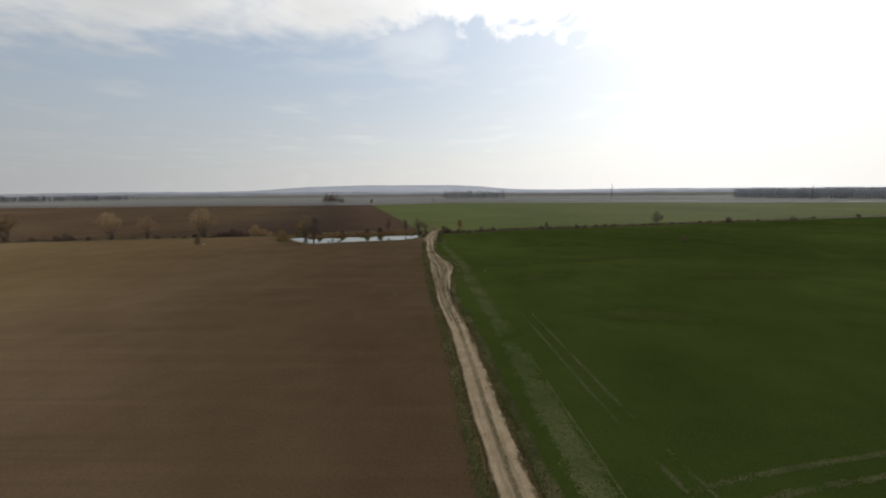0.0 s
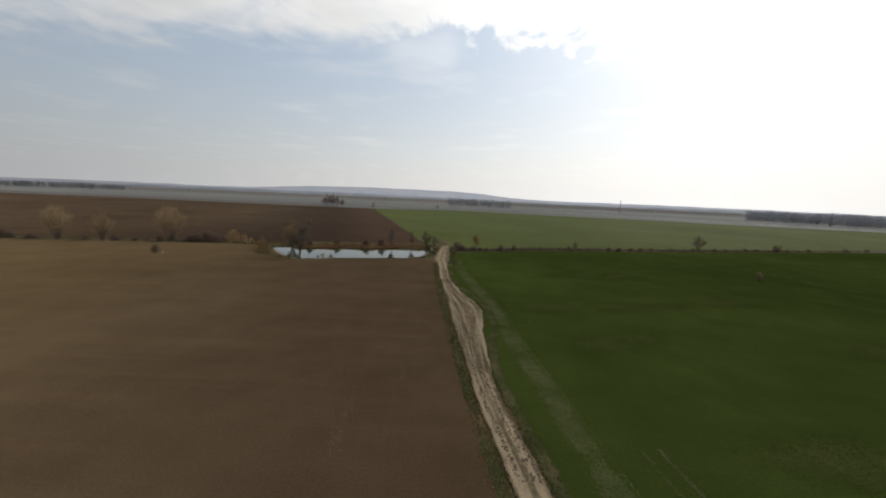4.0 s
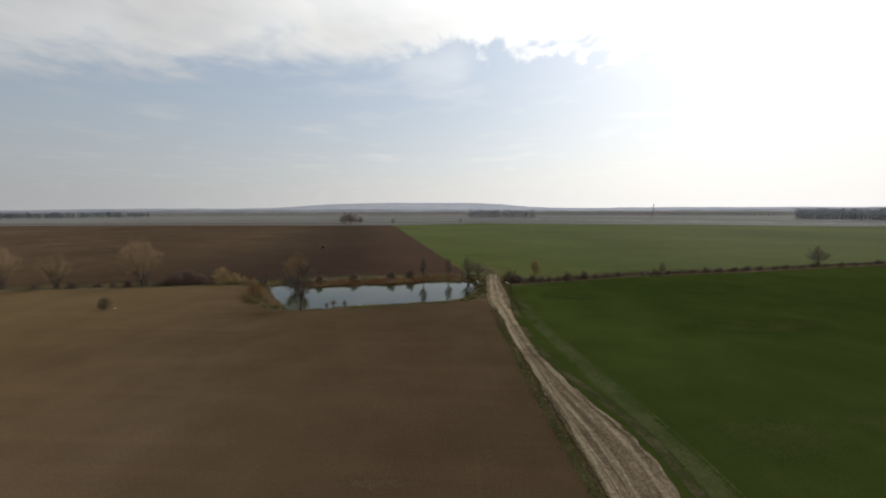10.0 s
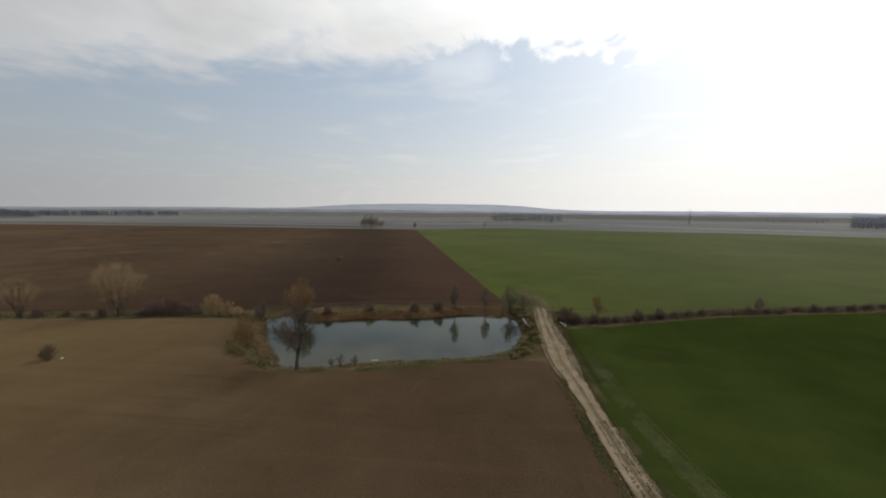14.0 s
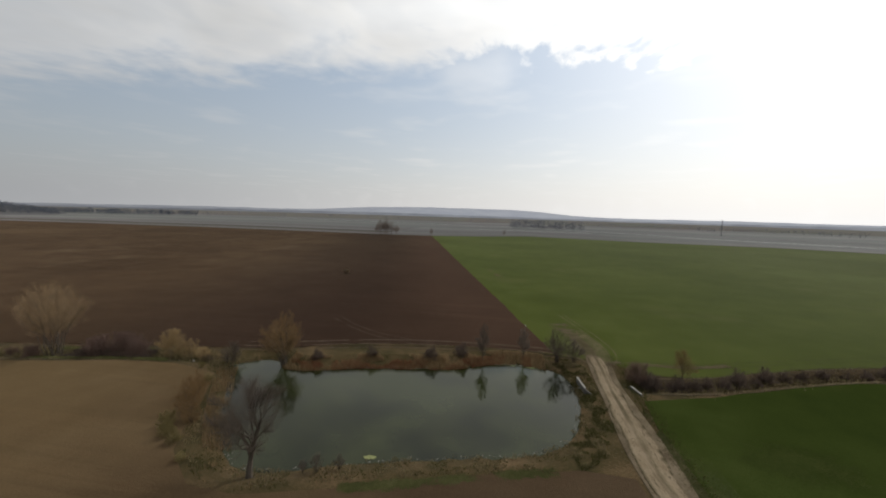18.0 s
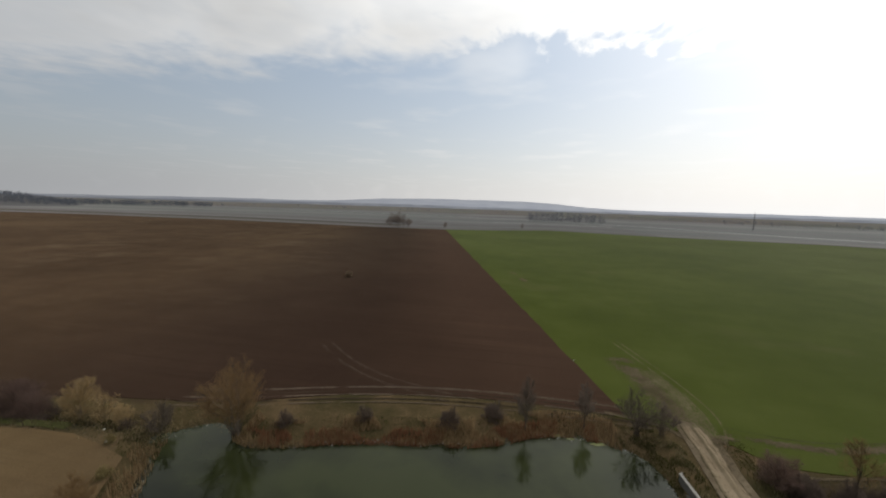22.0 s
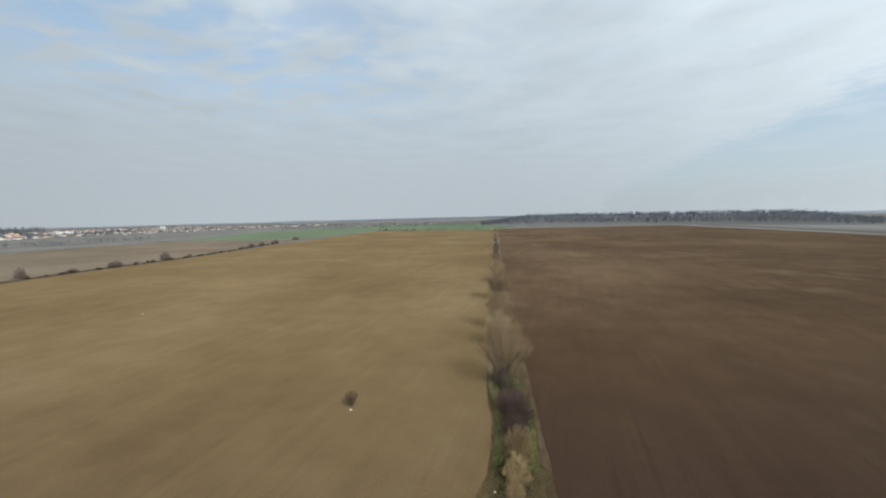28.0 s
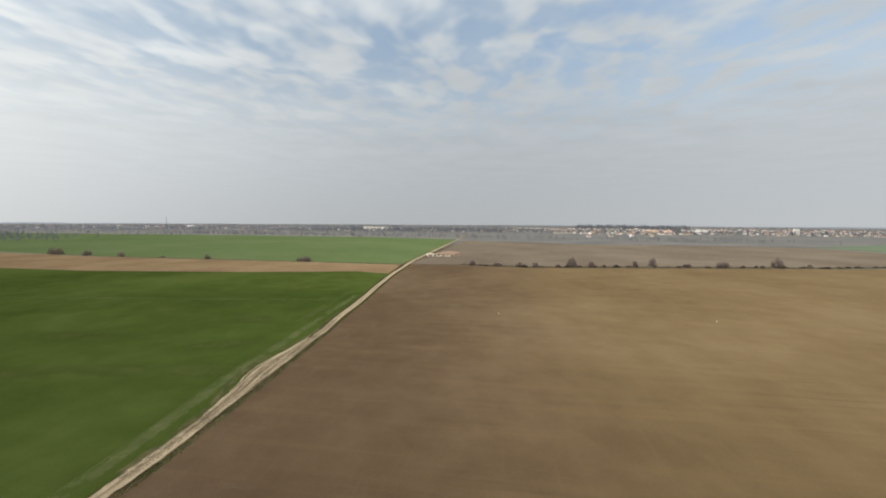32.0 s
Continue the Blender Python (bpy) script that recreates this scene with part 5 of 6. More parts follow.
# bushes out in the fields
lone = put(plant("hawthorn_bush", "lone round dark bush in the open field", "bush", 45, M_BARK_DARK, M_TWIG_THORN, "lone bushes in the fields", "wood", "crown", height=3.6, width=3.2, base=-0.12, limbs=16, boughs=12, twigs=20, twig=0.5, cover=0.72, stems=9, thick=0.014, sides=3, upright=0.1, fill=1.6), -108.4, 156.4, 0.03)
again(lone, 104, 153, 60, 0.95, 0.65, z=0.03)
again(lone, -107.8, 304, 120, 0.9, 1.2, z=0.03)
fartree = put(plant("field_tree", "mauve-brown bare tree on the far edge of the field", "tree", 58, M_TWIG_MAUVE, M_TWIG_MAUVE, "trees on the far field edge", height=20.0, width=15.0, base=0.15, limbs=16, boughs=14, twigs=20, twig=1.2, cover=0.5, thick=0.018, upright=0.2), -200, 660)
for x, y, s, w in ((-208, 664, 1.15, 1.0), (-191, 663, 1.0, 1.0), (-214, 668, 0.8, 0.9), (-184, 667, 0.7, 0.8), (-199, 670, 1.2, 1.1), (-130, 668, 0.6, 0.5), (-20, 742, 0.55, 0.45)):
    again(fartree, x, y, rnd.uniform(0, 360), s, w)
again(many, 142, lerp_table(HEDGE_E, 142) + 4, 40, 1.15, 1.2, label="round bare tree beside the ditch")
thorn = put(plant("blackthorn_bush", "round mauve-brown bare bush between two fields", "bush", 49, M_BARK_DARK, M_TWIG_MAUVE, "bushes between the fields", "wood", "crown", height=7.0, width=8.6, base=-0.5, limbs=18, boughs=12, twigs=18, twig=0.8, cover=0.74, stems=14, thick=0.012, sides=3, upright=0.1, fill=1.8), -128.4, -146, size=1.3)
for x, y, s, w in ((-145.3, -147, 0.85, 0.8), (-185.3, -156, 0.9, 0.7), (-201.7, -162, 1.25, 0.95), (-264.9, -170, 0.75, 1.5), (-311, -173, 1.45, 1.35), (-39.7, -144, 0.6, 0.8), (-62, -142, 0.5, 1.1), (-83, -139, 0.65, 1.1), (-96, -139, 0.6, 0.9), (-168, -151, 0.4, 0.7), (-232, -164, 0.45, 1.1), (-340, -178, 0.5, 0.7), (-455, -208, 0.9, 1.5), (-480, -214, 1.0, 1.3), (-430, -200, 0.5, 1.2), (-520, -226, 1.1, 1.6), (-606, -256, 1.2, 1.8)):
    again(thorn, x, y, rnd.uniform(0, 360), s, w)
for x, y, s, w in ((122, -138.5, 0.95, 1.4), (129, -139, 0.8, 0.9), (232, -141, 1.0, 0.8), (283, -140, 0.4, 0.8), (338, -144, 0.9, 0.9), (387, -148, 1.0, 1.2), (431, -152, 1.3, 1.4), (440, -152, 1.2, 1.0), (581, -165, 0.5, 1.2), (709, -180, 0.9, 1.6), (824, -195, 1.4, 2.4), (850, -200, 1.6, 2.0), (880, -205, 1.3, 2.4)):
    again(thorn, x, y, rnd.uniform(0, 360), s, w)
for k in range(44):
    x = -30 - 480 * (k + rnd.random()) / 44
    y = float(np.interp(-x, [30, 87, 145, 218, 361, 492, 600], [-141, -134, -143, -155, -176, -212, -250]))
    again(scrub, x, y + rnd.uniform(-1, 1), rnd.uniform(0, 360), rnd.uniform(0.4, 0.9), rnd.uniform(0.9, 1.6), label="low scrub between two fields")


# ---------------------------------------------------------------- reeds and grass
def blades(name, spots, mat, lo, hi, width, label, category, seed, lean_by=0.25):
    r = random.Random(seed)
    m = Mesh()
    for x, y, z in spots:
        h = r.uniform(lo, hi)
        w = r.uniform(0, 2 * math.pi)
        sx, sy = math.cos(w) * width, math.sin(w) * width
        tx, ty = r.uniform(-1, 1) * lean_by * h, r.uniform(-1, 1) * lean_by * h
        m.tri((x - sx, y - sy, z - 0.05), (x + sx, y + sy, z - 0.05), (x + tx, y + ty, z + h))
    return structure(name, m, mat, label, category, kind="stuff")


def scatter(n, test, box, seed):
    r = random.Random(seed)
    out = []
    while len(out) < n:
        x, y = r.uniform(box[0], box[1]), r.uniform(box[2], box[3])
        if test(x, y):
            out.append((x, y, max(land(x, y), WATER_Z - 0.1)))
    return out


def on_bank(a, b, north=None):
    def test(x, y):
        return a < shore(x, y) < b and (north is None or north(x, y))
    return test


def clumpy(x, y, s=0.35, lim=0.0):
    return noise.noise((x * s, y * s, 1.5)) > lim


north_bank = on_bank(-0.8, 4.2, lambda x, y: y > 192.5 + (x + 60) * 0.12 and -74 < x < -17 and clumpy(x, y, 0.3, -0.25))
blades("reeds", scatter(9000, north_bank, (-76, -16, 190, 213), 1), M_REED, 0.4, 1.2, 0.05, "bed of dry tan reeds along the pond", "reeds", 2)
blades("reeds", scatter(4500, on_bank(-1.0, 2.2, lambda x, y: y > 192 and -73 < x < -20 and clumpy(x, y, 0.22, 0.0)), (-76, -16, 190, 210), 3), M_REED_RED, 0.4, 1.2, 0.05, "bed of russet reeds at the water's edge", "reeds", 4)
blades("reeds", scatter(1700, on_bank(-0.8, 2.6, lambda x, y: x < -64 and y < 190 and clumpy(x, y, 0.3, -0.2)), (-90, -62, 158, 190), 5), M_REED, 0.5, 1.4, 0.05, "bed of dry tan reeds along the pond", "reeds", 6)
blades("bank_grass", scatter(9000, on_bank(0.1, 4.8, lambda x, y: clumpy(x, y, 0.4, -0.1)), (-95, -8, 155, 214), 7), M_TUFT, 0.12, 0.4, 0.05, "tufts of rough grass on the pond's banks", "grass", 8)
blades("bank_grass", scatter(4500, on_bank(0.2, 4.8, lambda x, y: clumpy(x, y, 0.3, 0.15)), (-95, -8, 155, 214), 9), M_STRAW, 0.15, 0.5, 0.05, "dry straw-coloured grass on the pond's banks", "grass", 10)


blades("bank_grass", scatter(7000, on_bank(0.2, 6.5, lambda x, y: x > -17 and x < -8.5 and clumpy(x, y, 0.6, -0.05)), (-17, -8, 166, 208), 41), M_TUFT, 0.1, 0.38, 0.06, "tufts of rough grass between pond and track", "grass", 42)
blades("bank_grass", scatter(2500, on_bank(0.2, 6.5, lambda x, y: x > -17 and x < -8.5 and clumpy(x, y, 0.5, 0.2)), (-17, -8, 166, 208), 43), M_STRAW, 0.1, 0.4, 0.06, "dry straw tufts between pond and track", "grass", 44)
near_w = [p for p in HEDGE_W if p[0] > -300]
near_e = [p for p in HEDGE_E if p[0] < 300]
blades("hedge_grass", along(near_w, 9000, 2.6, 11), M_STRAW, 0.2, 0.7, 0.06, "dry pale grass under the hedge", "grass", 12)
blades("hedge_grass", along(near_e, 9000, 2.4, 13), M_STRAW, 0.2, 0.7, 0.06, "dry pale grass along the ditch", "grass", 14)
blades("hedge_grass", along(near_w, 6000, 3.0, 15), M_TUFT, 0.15, 0.4, 0.06, "green grass under the hedge", "grass", 16)
blades("hedge_grass", along(near_e, 6000, 2.8, 17), M_TUFT, 0.15, 0.4, 0.06, "green grass along the ditch", "grass", 18)
left_edge = [(lerp_table(CENTRE, y) - lerp_table(HALF, y) - 0.8, y) for y in range(-130, 170, 10)]
right_edge = [(lerp_table(CENTRE, y) + lerp_table(HALF, y) + 0.8, y) for y in range(-130, 80, 10)]
mid_line = [(lerp_table(CENTRE, y), y) for y in range(-130, 190, 10)]
blades("verge_grass", [(x, y, 0.03) for x, y, z in along(left_edge, 9000, 0.9, 19)], M_TUFT, 0.1, 0.35, 0.05, "grass and weeds along the track's edge", "grass", 20)
blades("verge_grass", [(x, y, 0.03) for x, y, z in along(right_edge, 5000, 0.9, 21)], M_TUFT, 0.1, 0.3, 0.05, "grass and weeds along the track's edge", "grass", 22)
blades("crown_grass", [(x, y, 0.12) for x, y, z in along(mid_line, 3500, 0.22, 23)], M_TUFT, 0.05, 0.16, 0.04, "short worn grass on the track's crown", "grass", 24)


def clods(name, spots, mat, lo, hi, label, category, seed):
    """Small uneven lumps, six-sided."""
    r = random.Random(seed)
    m = Mesh()
    for x, y, z in spots:
        s = r.uniform(lo, hi)
        k = len(m.v)
        a = r.uniform(0, 6.3)
        m.v += [(x + s * r.uniform(0.7, 1.2) * math.cos(a + i * 1.57), y + s * r.uniform(0.7, 1.2) * math.sin(a + i * 1.57), z) for i in range(4)]
        m.v.append((x + s * r.uniform(-0.3, 0.3), y + s * r.uniform(-0.3, 0.3), z + s * r.uniform(0.5, 0.9)))
        m.f += [(k + i, k + (i + 1) % 4, k + 4) for i in range(4)]
    return structure(name, m, mat, label, category, kind="stuff")


clods("soil_clods", [(x, y, 0.03) for x, y, z in along([(-6.5, -60), (-6, 30), (-8, 80), (-12, 120), (-16, 158)], 5000, 9.0, 25)], M_TAN, 0.03, 0.07, "loose clods of tilled soil", "soil", 26)
clods("soil_clods", [(x, y, 0.03) for x, y, z in along([(-110, 196), (-80, 205), (-44, 214), (-20, 214)], 1500, 5.0, 27, 3.0)], M_BROWN, 0.03, 0.08, "loose clods of ploughed soil", "soil", 28)
clods("track_stones", [(x, y, 0.07) for x, y, z in along(mid_line, 3000, 1.2, 29)], M_TRACK, 0.02, 0.07, "small stones and crumbs of earth on the track", "gravel", 30)
for k, off in enumerate((-0.55, 0.05, 0.6, 1.3)):
    lumps = [(lerp_table(CENTRE, y) + off, y) for y in range(56, 150, 4)]
    clods("track_clods", [(x, y, 0.09) for x, y, z in along(lumps, 1100, 0.22, 60 + k)], M_CLOD, 0.05, 0.17, "crumbled clods of earth thrown up between the ruts", "soil", 70 + k)
apron = [(lerp_table(CENTRE, y), y) for y in range(160, 212, 6)]
clods("track_clods", [(x, y, 0.08) for x, y, z in along(apron, 1000, 2.6, 66)], M_CLOD, 0.03, 0.09, "crumbled clods of earth on the trampled ground", "soil", 76)
blades("verge_grass", [(x, y, 0.03) for x, y, z in along([(x + 4.6, y) for x, y in apron], 4500, 1.6, 67)], M_TUFT, 0.08, 0.3, 0.05, "rough grass between the track and the wheat", "grass", 77)
clods("shore_stones", [(x, y, WATER_Z - 0.02) for x, y, z in along([(-72, 192.6), (-61, 195.6), (-44, 198.8), (-31, 204.2), (-18.6, 205.7)], 350, 0.7, 68)], M_STONE, 0.06, 0.2, "pale stones and scraps along the northern waterline", "gravel", 78)
shore_line = [p for p in POND] + [POND[0]]
clods("shore_stones", [(x, y, WATER_Z - 0.02) for x, y, z in along(shore_line, 800, 0.5, 31)], M_CONCRETE, 0.05, 0.16, "pale stones and debris along the waterline", "gravel", 32)
blades("bank_reeds", scatter(2500, on_bank(-0.5, 1.2, lambda x, y: clumpy(x, y, 0.5, 0.1)), (-90, -8, 155, 212), 33), M_STRAW, 0.2, 0.7, 0.05, "dry pale stalks at the water's edge", "reeds", 34)
blades("verge_straw", [(x, y, 0.03) for x, y, z in along(left_edge, 3500, 0.7, 35)], M_STRAW, 0.1, 0.3, 0.05, "dry pale tufts along the track's edge", "grass", 36)

# ---------------------------------------------------------------- culvert by the pond
def culvert(x0, y0, x1, y1, top, label):
    """A concrete headwall with a coping, a pipe mouth and two wing walls."""
    l = math.dist((x0, y0), (x1, y1))
    ob = thing("culvert_headwall", label, "headwall", at=((x0 + x1) / 2, (y0 + y1) / 2, 0), rz=math.degrees(math.atan2(y1 - y0, x1 - x0)))
    w = Mesh()
    h = l / 2
    w.box((-h, -0.16, -1.9), (-0.5, 0.16, top - 0.15))
    w.box((0.5, -0.16, -1.9), (h, 0.16, top - 0.15))
    w.box((-0.5, -0.16, -0.75), (0.5, 0.16, top - 0.15))
    part("wall", w, M_CONC_DARK, ob)
    c = Mesh()
    c.box((-h - 0.1, -0.2, top - 0.15), (h + 0.1, 0.2, top))
    part("coping", c, M_CONCRETE, ob, "pale weathered concrete coping")
    p = Mesh()
    n = 16
    for y in (-0.5, 0.5):
        for r in (0.48, 0.40):
            p.v += [(r * math.cos(2 * math.pi * i / n), y, -1.28 + r * math.sin(2 * math.pi * i / n)) for i in range(n)]
    for a, b in ((0, 1), (2, 3), (0, 2), (1, 3)):
        p.f += [(a * n + i, a * n + (i + 1) % n, b * n + (i + 1) % n, b * n + i) for i in range(n)]
    part("pipe", p, M_CONCRETE, ob)
    for s in (-1, 1):
        wing = Mesh()
        wing.v = [(s * h, 0.1, -1.7), (s * (h + 1.2), 1.0, -1.7), (s * (h + 1.2), 1.0, -0.3), (s * h, 0.1, top - 0.2),
                  (s * h, -0.15, -1.7), (s * (h + 1.3), 0.8, -1.7), (s * (h + 1.3), 0.8, -0.3), (s * h, -0.15, top - 0.2)]
        wing.f = [(0, 1, 2, 3), (7, 6, 5, 4), (3, 2, 6, 7), (1, 5, 6, 2), (0, 3, 7, 4)]
        part("wing_wall", wing, M_CONC_DARK, ob)
    return ob


culvert(-11.4, 197.8, -10.9, 193.0, 0.32, "pale concrete culvert headwall by the pond")
culvert(-0.7, 192.7, -1.5, 195.9, 0.25, "short concrete culvert headwall at the ditch")


def stone(x, y, size, seed, label="pale stone lying on the bare soil", name="stone"):
    r = random.Random(seed)
    bm = bmesh.new()
    bmesh.ops.create_icosphere(bm, subdivisions=2, radius=size)
    for v in bm.verts:
        v.co *= r.uniform(0.82, 1.12)
        v.co.z *= 0.6
    me = bpy.data.meshes.new(name)
    bm.to_mesh(me)
    bm.free()
    me.materials.append(M_STONE)
    ob = tagged(new(name, me), label, "stone", "pale stones")
    ob.location = (x, y, 0.03 + size * 0.3)
    return ob


for k, (x, y, s) in enumerate(((-106.6, 157.4, 0.28), (-151.2, 32.8, 0.28), (-63.4, 34.7, 0.25), (11.9, 98.7, 0.1), (-89.2, 186.4, 0.22), (-92.5, 188.6, 0.16), (-19.5, 233, 0.2))):
    stone(x, y, s, 60 + k)

for k, (x, y, rx, ry) in enumerate(((-45.3, 167.7, 1.0, 0.45), (-26.4, 205.0, 1.3, 0.4), (-20.2, 204.2, 1.2, 0.35), (-24.2, 204.6, 0.7, 0.3))):
    ob = blob("floating_algae", x, y, rx, ry, 10, M_ALGAE, WATER_Z + 0.02, "patch of yellow-green algae afloat at the shore", 340 + k, "algae")


# ---------------------------------------------------------------- buildings to the south
def house(name, label, category, l, w, h, pitch, wall, roof, windows=3, group="houses in the village", chimney=True, gate=False):
    ob = thing(name, label, category, group)
    m = Mesh()
    x, y, top = l / 2, w / 2, h + pitch
    m.v = [(-x, -y, -0.5), (x, -y, -0.5), (x, y, -0.5), (-x, y, -0.5), (-x, -y, h), (x, -y, h), (x, y, h), (-x, y, h), (-x, 0, top), (x, 0, top)]
    m.f = [(0, 1, 5, 4), (2, 3, 7, 6), (1, 2, 6, 9, 5), (3, 0, 4, 8, 7)]
    part("wall", m, wall, ob)
    r = Mesh()
    e, t = 0.5, 0.25
    ys = y + e
    drop = pitch * e / y
    r.v = [(-x - e, -ys, h - drop), (x + e, -ys, h - drop), (x + e, 0, top), (-x - e, 0, top), (x + e, ys, h - drop), (-x - e, ys, h - drop)]
    r.v += [(a, b, c + t) for a, b, c in r.v]
    r.f = [(6, 7, 8, 9), (9, 8, 10, 11), (3, 2, 1, 0), (5, 4, 2, 3), (0, 1, 7, 6), (4, 5, 11, 10), (1, 2, 8, 7), (2, 4, 10, 8), (3, 0, 6, 9), (5, 3, 9, 11)]
    part("roof", r, roof, ob)
    for s in (-1, 1):
        for i in range(windows):
            a = Mesh()
            c = -x + l * (i + 0.5) / windows
            a.box((c - 0.6, s * y - 0.05, 1.0), (c + 0.6, s * y + 0.05, 2.3))
            part("window", a, M_GLASS_DARK, ob)
    if gate:
        a = Mesh()
        a.box((-1.6, y - 0.04, 0.0), (1.6, y + 0.06, 2.3))
        part("door", a, M_ROOF_BROWN, ob, "brown wooden shed door")
    if chimney:
        c = Mesh()
        c.box((x * 0.4 - 0.35, 0.3, h + pitch * 0.5), (x * 0.4 + 0.35, 1.0, top + 0.8))
        part("chimney", c, M_ROOF_RED, ob)
    return ob


kinds = [house("house", "white village house with a red tiled roof", "house", 11, 8, 3.4, 3.2, M_WALL_WHITE, M_ROOF_RED),
         house("house", "cream village house with a grey roof", "house", 12, 9, 3.6, 3.0, M_WALL_CREAM, M_ROOF_GREY),
         house("house", "white two-storey village house with a brown roof", "house", 10, 9, 6.0, 2.6, M_WALL_WHITE, M_ROOF_BROWN),
         house("house", "cream village house with a red tiled roof", "house", 14, 8, 3.2, 3.4, M_WALL_CREAM, M_ROOF_RED)]
for k, ob in enumerate(kinds):
    put(ob, -300 - 60 * k, -820 - 20 * k, rz=20 * k)
rnd = random.Random(77)


def clear_of(x, y):
    return abs(x - 27) > 14


spots = []
for k in range(760):
    if k < 470:
        x = rnd.uniform(-1900, -250)
        y = -1060 - rnd.random() ** 1.2 * 1150
    elif k < 590:
        x = rnd.uniform(-400, 620)
        y = -1180 - rnd.random() * 1000
    else:
        x = rnd.uniform(620, 2500)
        y = -1120 - rnd.random() * 1100
    if clear_of(x, y):
        spots.append((math.hypot(x + 60, y - 195), x, y))
spots.sort()
for _, x, y in spots[:285]:
    again(rnd.choice((kinds[0], kinds[0], kinds[1], kinds[2], kinds[2], kinds[3])), x, y, rnd.choice((0, 90, 15, 100, 160)) + rnd.uniform(-8, 8), rnd.uniform(0.6, 1.0))
far_walls, far_roofs = Mesh(), Mesh()
for _, x, y in spots[285:]:
    l, w, h, top = rnd.uniform(4, 7), rnd.uniform(3.5, 4.5), rnd.uniform(3, 5.5), rnd.uniform(2, 3)
    a = radians(rnd.choice((0, 90, 15, 100)))
    c, n, z = math.cos(a), math.sin(a), land(x, y)
    at = lambda u, v, up_: (x + c * u - n * v, y + n * u + c * v, z + up_)  # noqa: E731
    for (u0, v0), (u1, v1) in (((-l, -w), (l, -w)), ((l, w), (-l, w))):
        far_walls.quad(at(u0, v0, -0.3), at(u1, v1, -0.3), at(u1, v1, h), at(u0, v0, h))
        far_roofs.quad(at(u0 * 1.06, v0 * 1.1, h - 0.2), at(u1 * 1.06, v1 * 1.1, h - 0.2), at(u1 * 1.06, 0, h + top), at(u0 * 1.06, 0, h + top))
    for u in (-l, l):
        far_walls.quad(at(u, -w, -0.3), at(u, w, -0.3), at(u, w, h), at(u, -w, h))
        far_walls.tri(at(u, -w, h), at(u, w, h), at(u, 0, h + top - 0.1))
structure("far_house_walls", far_walls, M_WALL_WHITE, "white walls of many small houses far off in the village", "houses", kind="stuff")
structure("far_house_roofs", far_roofs, M_ROOF_RED, "red roofs of many small houses far off in the village", "houses", kind="stuff")
put(house("warehouse", "long low white warehouse at the village edge", "warehouse", 95, 22, 5.5, 2.0, M_WALL_WHITE, M_WALL_CREAM, 14, "large sheds", False), 543, -1578, rz=-28, size=1.6)
put(house("warehouse", "large hall with a bright orange roof", "warehouse", 46, 24, 7.0, 4.5, M_WALL_CREAM, M_ROOF_ORANGE, 8, "large sheds", False), -629, -1281, rz=8, size=1.05)
put(house("warehouse", "second hall with a bright orange roof", "warehouse", 26, 16, 6.0, 4.0, M_WALL_WHITE, M_ROOF_ORANGE, 5, "large sheds", False), -698, -1308, rz=-6, size=1.05)
put(house("warehouse", "long white hall in the village", "warehouse", 44, 18, 7.0, 2.0, M_WALL_WHITE, M_WALL_WHITE, 8, "large sheds", False), -860, -1397, rz=20, size=1.15)
put(house("warehouse", "white sheds far behind the wheat", "warehouse", 80, 24, 7.0, 2.0, M_WALL_WHITE, M_WALL_WHITE, 10, "large sheds", False), 1495, -1495, rz=-40, size=1.6)
put(house("apartment_block", "tall cream apartment block in the village", "building", 14, 12, 16, 1.0, M_WALL_WHITE, M_ROOF_GREY, 4, "large sheds", False), -1264, -1496, rz=10, size=1.1)
put(house("farm_shed", "low cream farm shed with a brown roof", "shed", 16, 6, 2.6, 1.3, M_WALL_CREAM, M_ROOF_BROWN, 3, "farm sheds", False, True), -2, -216, 0.03, rz=3)
put(house("farm_shed", "small pale farm shed beside the track", "shed", 8, 4.5, 1.9, 0.8, M_WALL_WHITE, M_WALL_CREAM, 2, "farm sheds", False, True), 13, -217, 0.03, rz=3)


def heap(x, y, lx, ly, h, mat, label):
    bm = bmesh.new()
    bmesh.ops.create_icosphere(bm, subdivisions=4, radius=1.0)
    for v in bm.verts:
        k = 1 + 0.18 * noise.noise(v.co * 2.5)
        v.co = Vector((v.co.x * lx * k, v.co.y * ly * k, max(-0.2, v.co.z * h * k)))
    me = bpy.data.meshes.new("heap")
    bm.to_mesh(me)
    bm.free()
    me.materials.append(mat)
    ob = tagged(new("heap", me), label, "heap")
    ob.location = (x, y, 0.05)


heap(-6, -244, 15, 12, 3.2, M_ROOF_BROWN, "long heap of brown straw and dung")


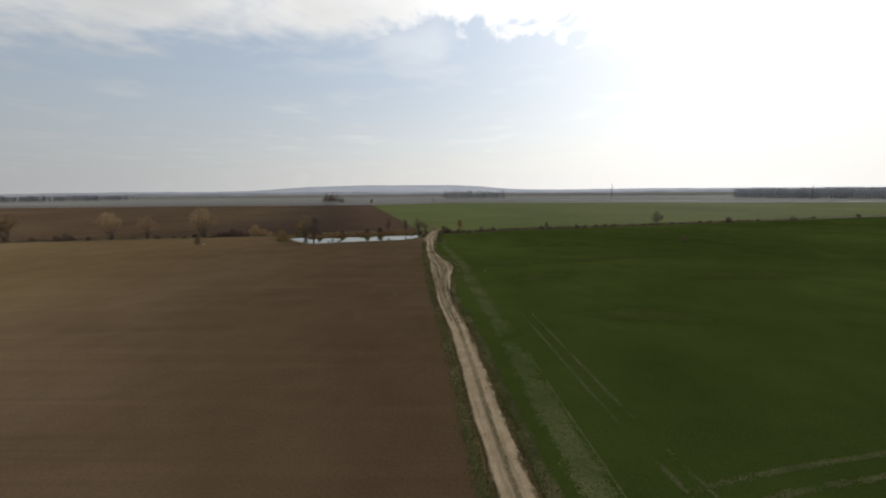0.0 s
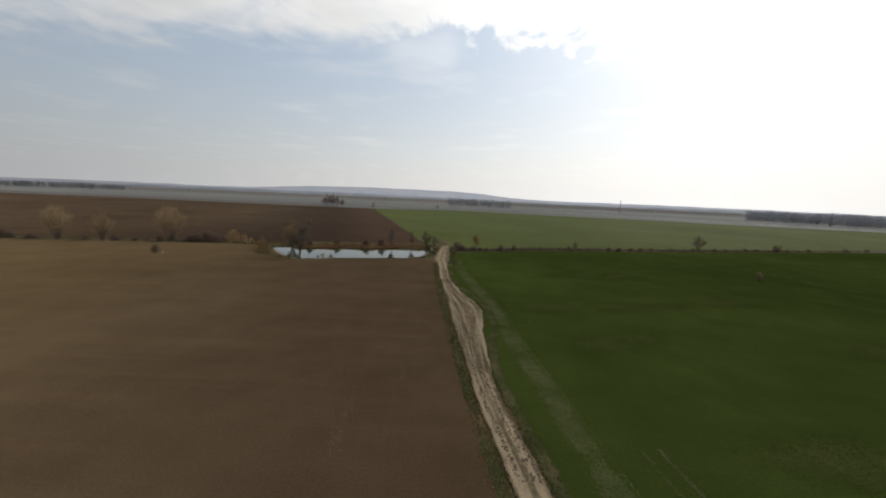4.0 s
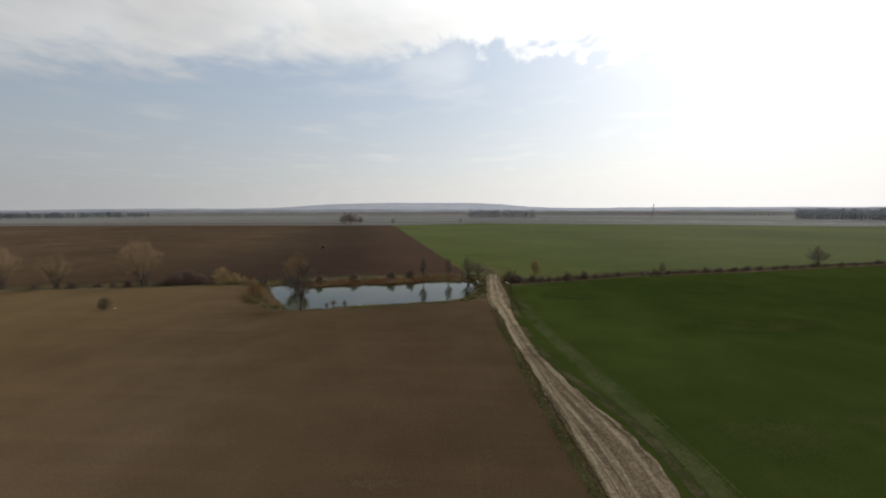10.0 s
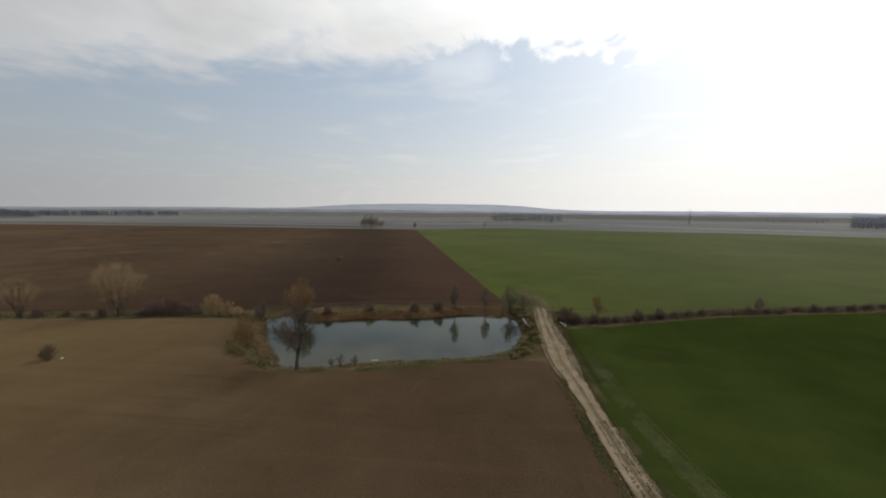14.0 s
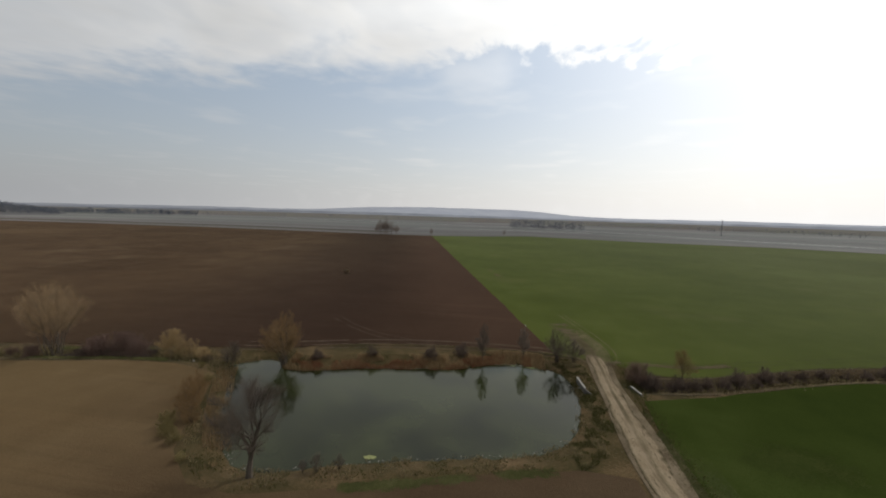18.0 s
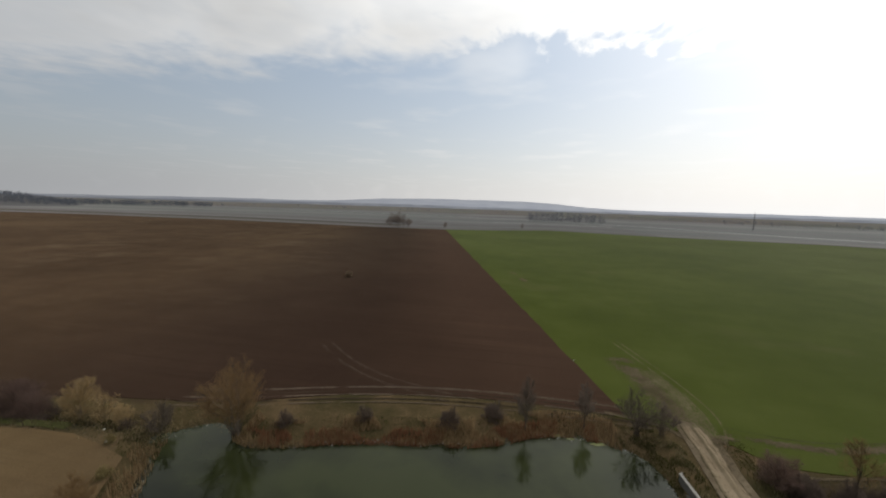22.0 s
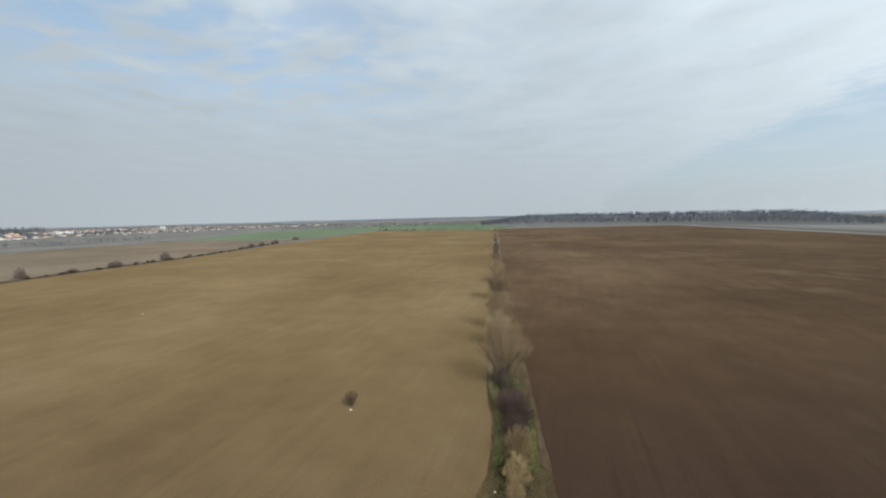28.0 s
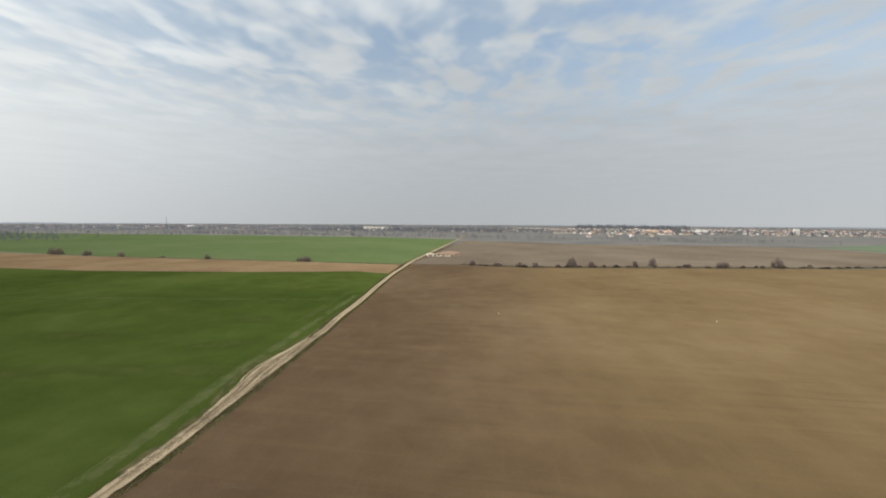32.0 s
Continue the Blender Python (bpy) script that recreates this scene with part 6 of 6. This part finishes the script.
def mast(name, label, x, y, h, base):
    ob = thing(name, label, "mast", "lattice masts", (x, y, land(x, y)))
    half = lambda z: base / 2 * (1 - 0.75 * z / h)  # noqa: E731
    for sx, sy in ((-1, -1), (1, -1), (1, 1), (-1, 1)):
        m = Mesh()
        m.tube((sx * half(0), sy * half(0), -0.3), (sx * half(h), sy * half(h), h), 0.16, 0.10, 4)
        part("leg", m, M_STEEL, ob)
    b = Mesh()
    z = 0.0
    while z < h - 2:
        s, t = half(z), half(z + 3)
        for (ax, ay), (bx, by) in (((-1, -1), (1, -1)), ((1, -1), (1, 1)), ((1, 1), (-1, 1)), ((-1, 1), (-1, -1))):
            b.tube((ax * s, ay * s, z), (bx * t, by * t, z + 3), 0.08, 0.08, 3)
            b.tube((bx * s, by * s, z), (ax * t, ay * t, z + 3), 0.08, 0.08, 3)
        z += 3
    part("bracing", b, M_STEEL, ob)
    for z, w in ((h * 0.72, 2.2), (h * 0.86, 1.7)):
        m = Mesh()
        m.tube((-w, 0, z), (w, 0, z), 0.14, 0.14, 4)
        m.tube((-w, 0, z), (0, 0, z + 1.2), 0.08, 0.08, 3)
        m.tube((w, 0, z), (0, 0, z + 1.2), 0.08, 0.08, 3)
        part("crossarm", m, M_STEEL, ob)
    m = Mesh()
    m.tube((0, 0, h - 0.2), (0, 0, h + 2.5), 0.1, 0.05, 6)
    part("spire", m, M_STEEL, ob)


mast("lattice_mast", "tall grey steel lattice mast on the plain", 497, 1090, 40, 2.6)
mast("lattice_mast", "tall grey steel lattice mast far off", 760, 760, 30, 2.4)
mast("lattice_mast", "tall grey steel lattice mast beyond the village", 1300, -1150, 52, 6)


# ---------------------------------------------------------------- far woods
def wood(name, n, spot, label, seed, lo=9, hi=17, mat=M_WOODFAR, hump=None):
    """Far trees, each a trunk and a crown of loose twig sprays."""
    r = random.Random(seed)
    m = Mesh()
    for _ in range(n):
        x, y = spot(r)
        z, h = land(x, y) + (hump(x, y) if hump else 0.0), r.uniform(lo, hi)
        w = h * r.uniform(0.28, 0.42)
        m.tube((x, y, z), (x, y, z + h * 0.5), 0.3, 0.15, 3)
        for _ in range(24):
            a, k = r.uniform(0, 6.3), r.random() ** 0.5
            b = r.uniform(0.18, 1.0)
            rr = w * k * math.sin(math.pi * min(1.0, b * 0.92 + 0.05)) ** 0.6
            p = Vector((x + rr * math.cos(a), y + rr * math.sin(a), z + h * b))
            u = Vector((r.uniform(-1, 1), r.uniform(-1, 1), r.uniform(-0.4, 1))).normalized() * h * 0.11
            v = u.orthogonal().normalized() * h * 0.07
            m.tri(p - v, p + v, p + u)
    return structure(name, m, mat, label, "woodland", kind="stuff")


def sector(yaw0, yaw1, d0, d1):
    def spot(r):
        a, d = radians(r.uniform(yaw0, yaw1)), r.uniform(d0, d1)
        return -45 - math.sin(a) * d, 170 + math.cos(a) * d
    return spot


def belt(x0, y0, x1, y1, half):
    def spot(r):
        t = r.random()
        return x0 + (x1 - x0) * t + r.uniform(-half, half), y0 + (y1 - y0) * t + r.uniform(-half, half)
    return spot


def rise(x, y):
    """Height of the wooded rise in the west."""
    yaw = math.degrees(math.atan2(-(x + 45), y - 170))
    d = math.hypot(x + 45, y - 170)
    ends = max(0.0, min(1.0, (yaw - 55) / 8, (101 - yaw) / 10))
    return 30 * ends * ends * (3 - 2 * ends) * math.exp(-((d - 1680) / 170) ** 2)


bank = Mesh()
yaws, dists = np.arange(53, 103.1, 1.0), np.arange(1350, 2050, 35.0)
for yaw in yaws:
    for d in dists:
        x, y = -45 - math.sin(radians(yaw)) * d, 170 + math.cos(radians(yaw)) * d
        bank.v.append((float(x), float(y), rise(x, y) - 0.4))
nd = len(dists)
bank.f = [(i * nd + k, i * nd + k + 1, (i + 1) * nd + k + 1, (i + 1) * nd + k) for i in range(len(yaws) - 1) for k in range(nd - 1)]
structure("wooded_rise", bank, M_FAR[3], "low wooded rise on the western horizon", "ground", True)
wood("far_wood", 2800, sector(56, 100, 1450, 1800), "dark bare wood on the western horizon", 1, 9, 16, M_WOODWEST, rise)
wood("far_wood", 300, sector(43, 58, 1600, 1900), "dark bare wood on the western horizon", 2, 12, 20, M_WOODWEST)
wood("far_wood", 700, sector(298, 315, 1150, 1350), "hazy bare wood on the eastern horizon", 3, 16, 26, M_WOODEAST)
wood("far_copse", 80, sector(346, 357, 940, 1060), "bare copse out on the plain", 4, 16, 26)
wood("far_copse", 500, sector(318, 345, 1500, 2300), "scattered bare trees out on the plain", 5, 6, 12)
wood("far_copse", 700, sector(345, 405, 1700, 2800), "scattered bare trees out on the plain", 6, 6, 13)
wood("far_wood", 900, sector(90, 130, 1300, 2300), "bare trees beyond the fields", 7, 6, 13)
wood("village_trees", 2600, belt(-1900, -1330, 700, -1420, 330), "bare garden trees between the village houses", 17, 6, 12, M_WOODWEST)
wood("far_wood", 3000, sector(178, 246, 1500, 2600), "bare woodland beyond the wheat, tinted slate for haze", 18, 8, 15, M_WOODEAST)
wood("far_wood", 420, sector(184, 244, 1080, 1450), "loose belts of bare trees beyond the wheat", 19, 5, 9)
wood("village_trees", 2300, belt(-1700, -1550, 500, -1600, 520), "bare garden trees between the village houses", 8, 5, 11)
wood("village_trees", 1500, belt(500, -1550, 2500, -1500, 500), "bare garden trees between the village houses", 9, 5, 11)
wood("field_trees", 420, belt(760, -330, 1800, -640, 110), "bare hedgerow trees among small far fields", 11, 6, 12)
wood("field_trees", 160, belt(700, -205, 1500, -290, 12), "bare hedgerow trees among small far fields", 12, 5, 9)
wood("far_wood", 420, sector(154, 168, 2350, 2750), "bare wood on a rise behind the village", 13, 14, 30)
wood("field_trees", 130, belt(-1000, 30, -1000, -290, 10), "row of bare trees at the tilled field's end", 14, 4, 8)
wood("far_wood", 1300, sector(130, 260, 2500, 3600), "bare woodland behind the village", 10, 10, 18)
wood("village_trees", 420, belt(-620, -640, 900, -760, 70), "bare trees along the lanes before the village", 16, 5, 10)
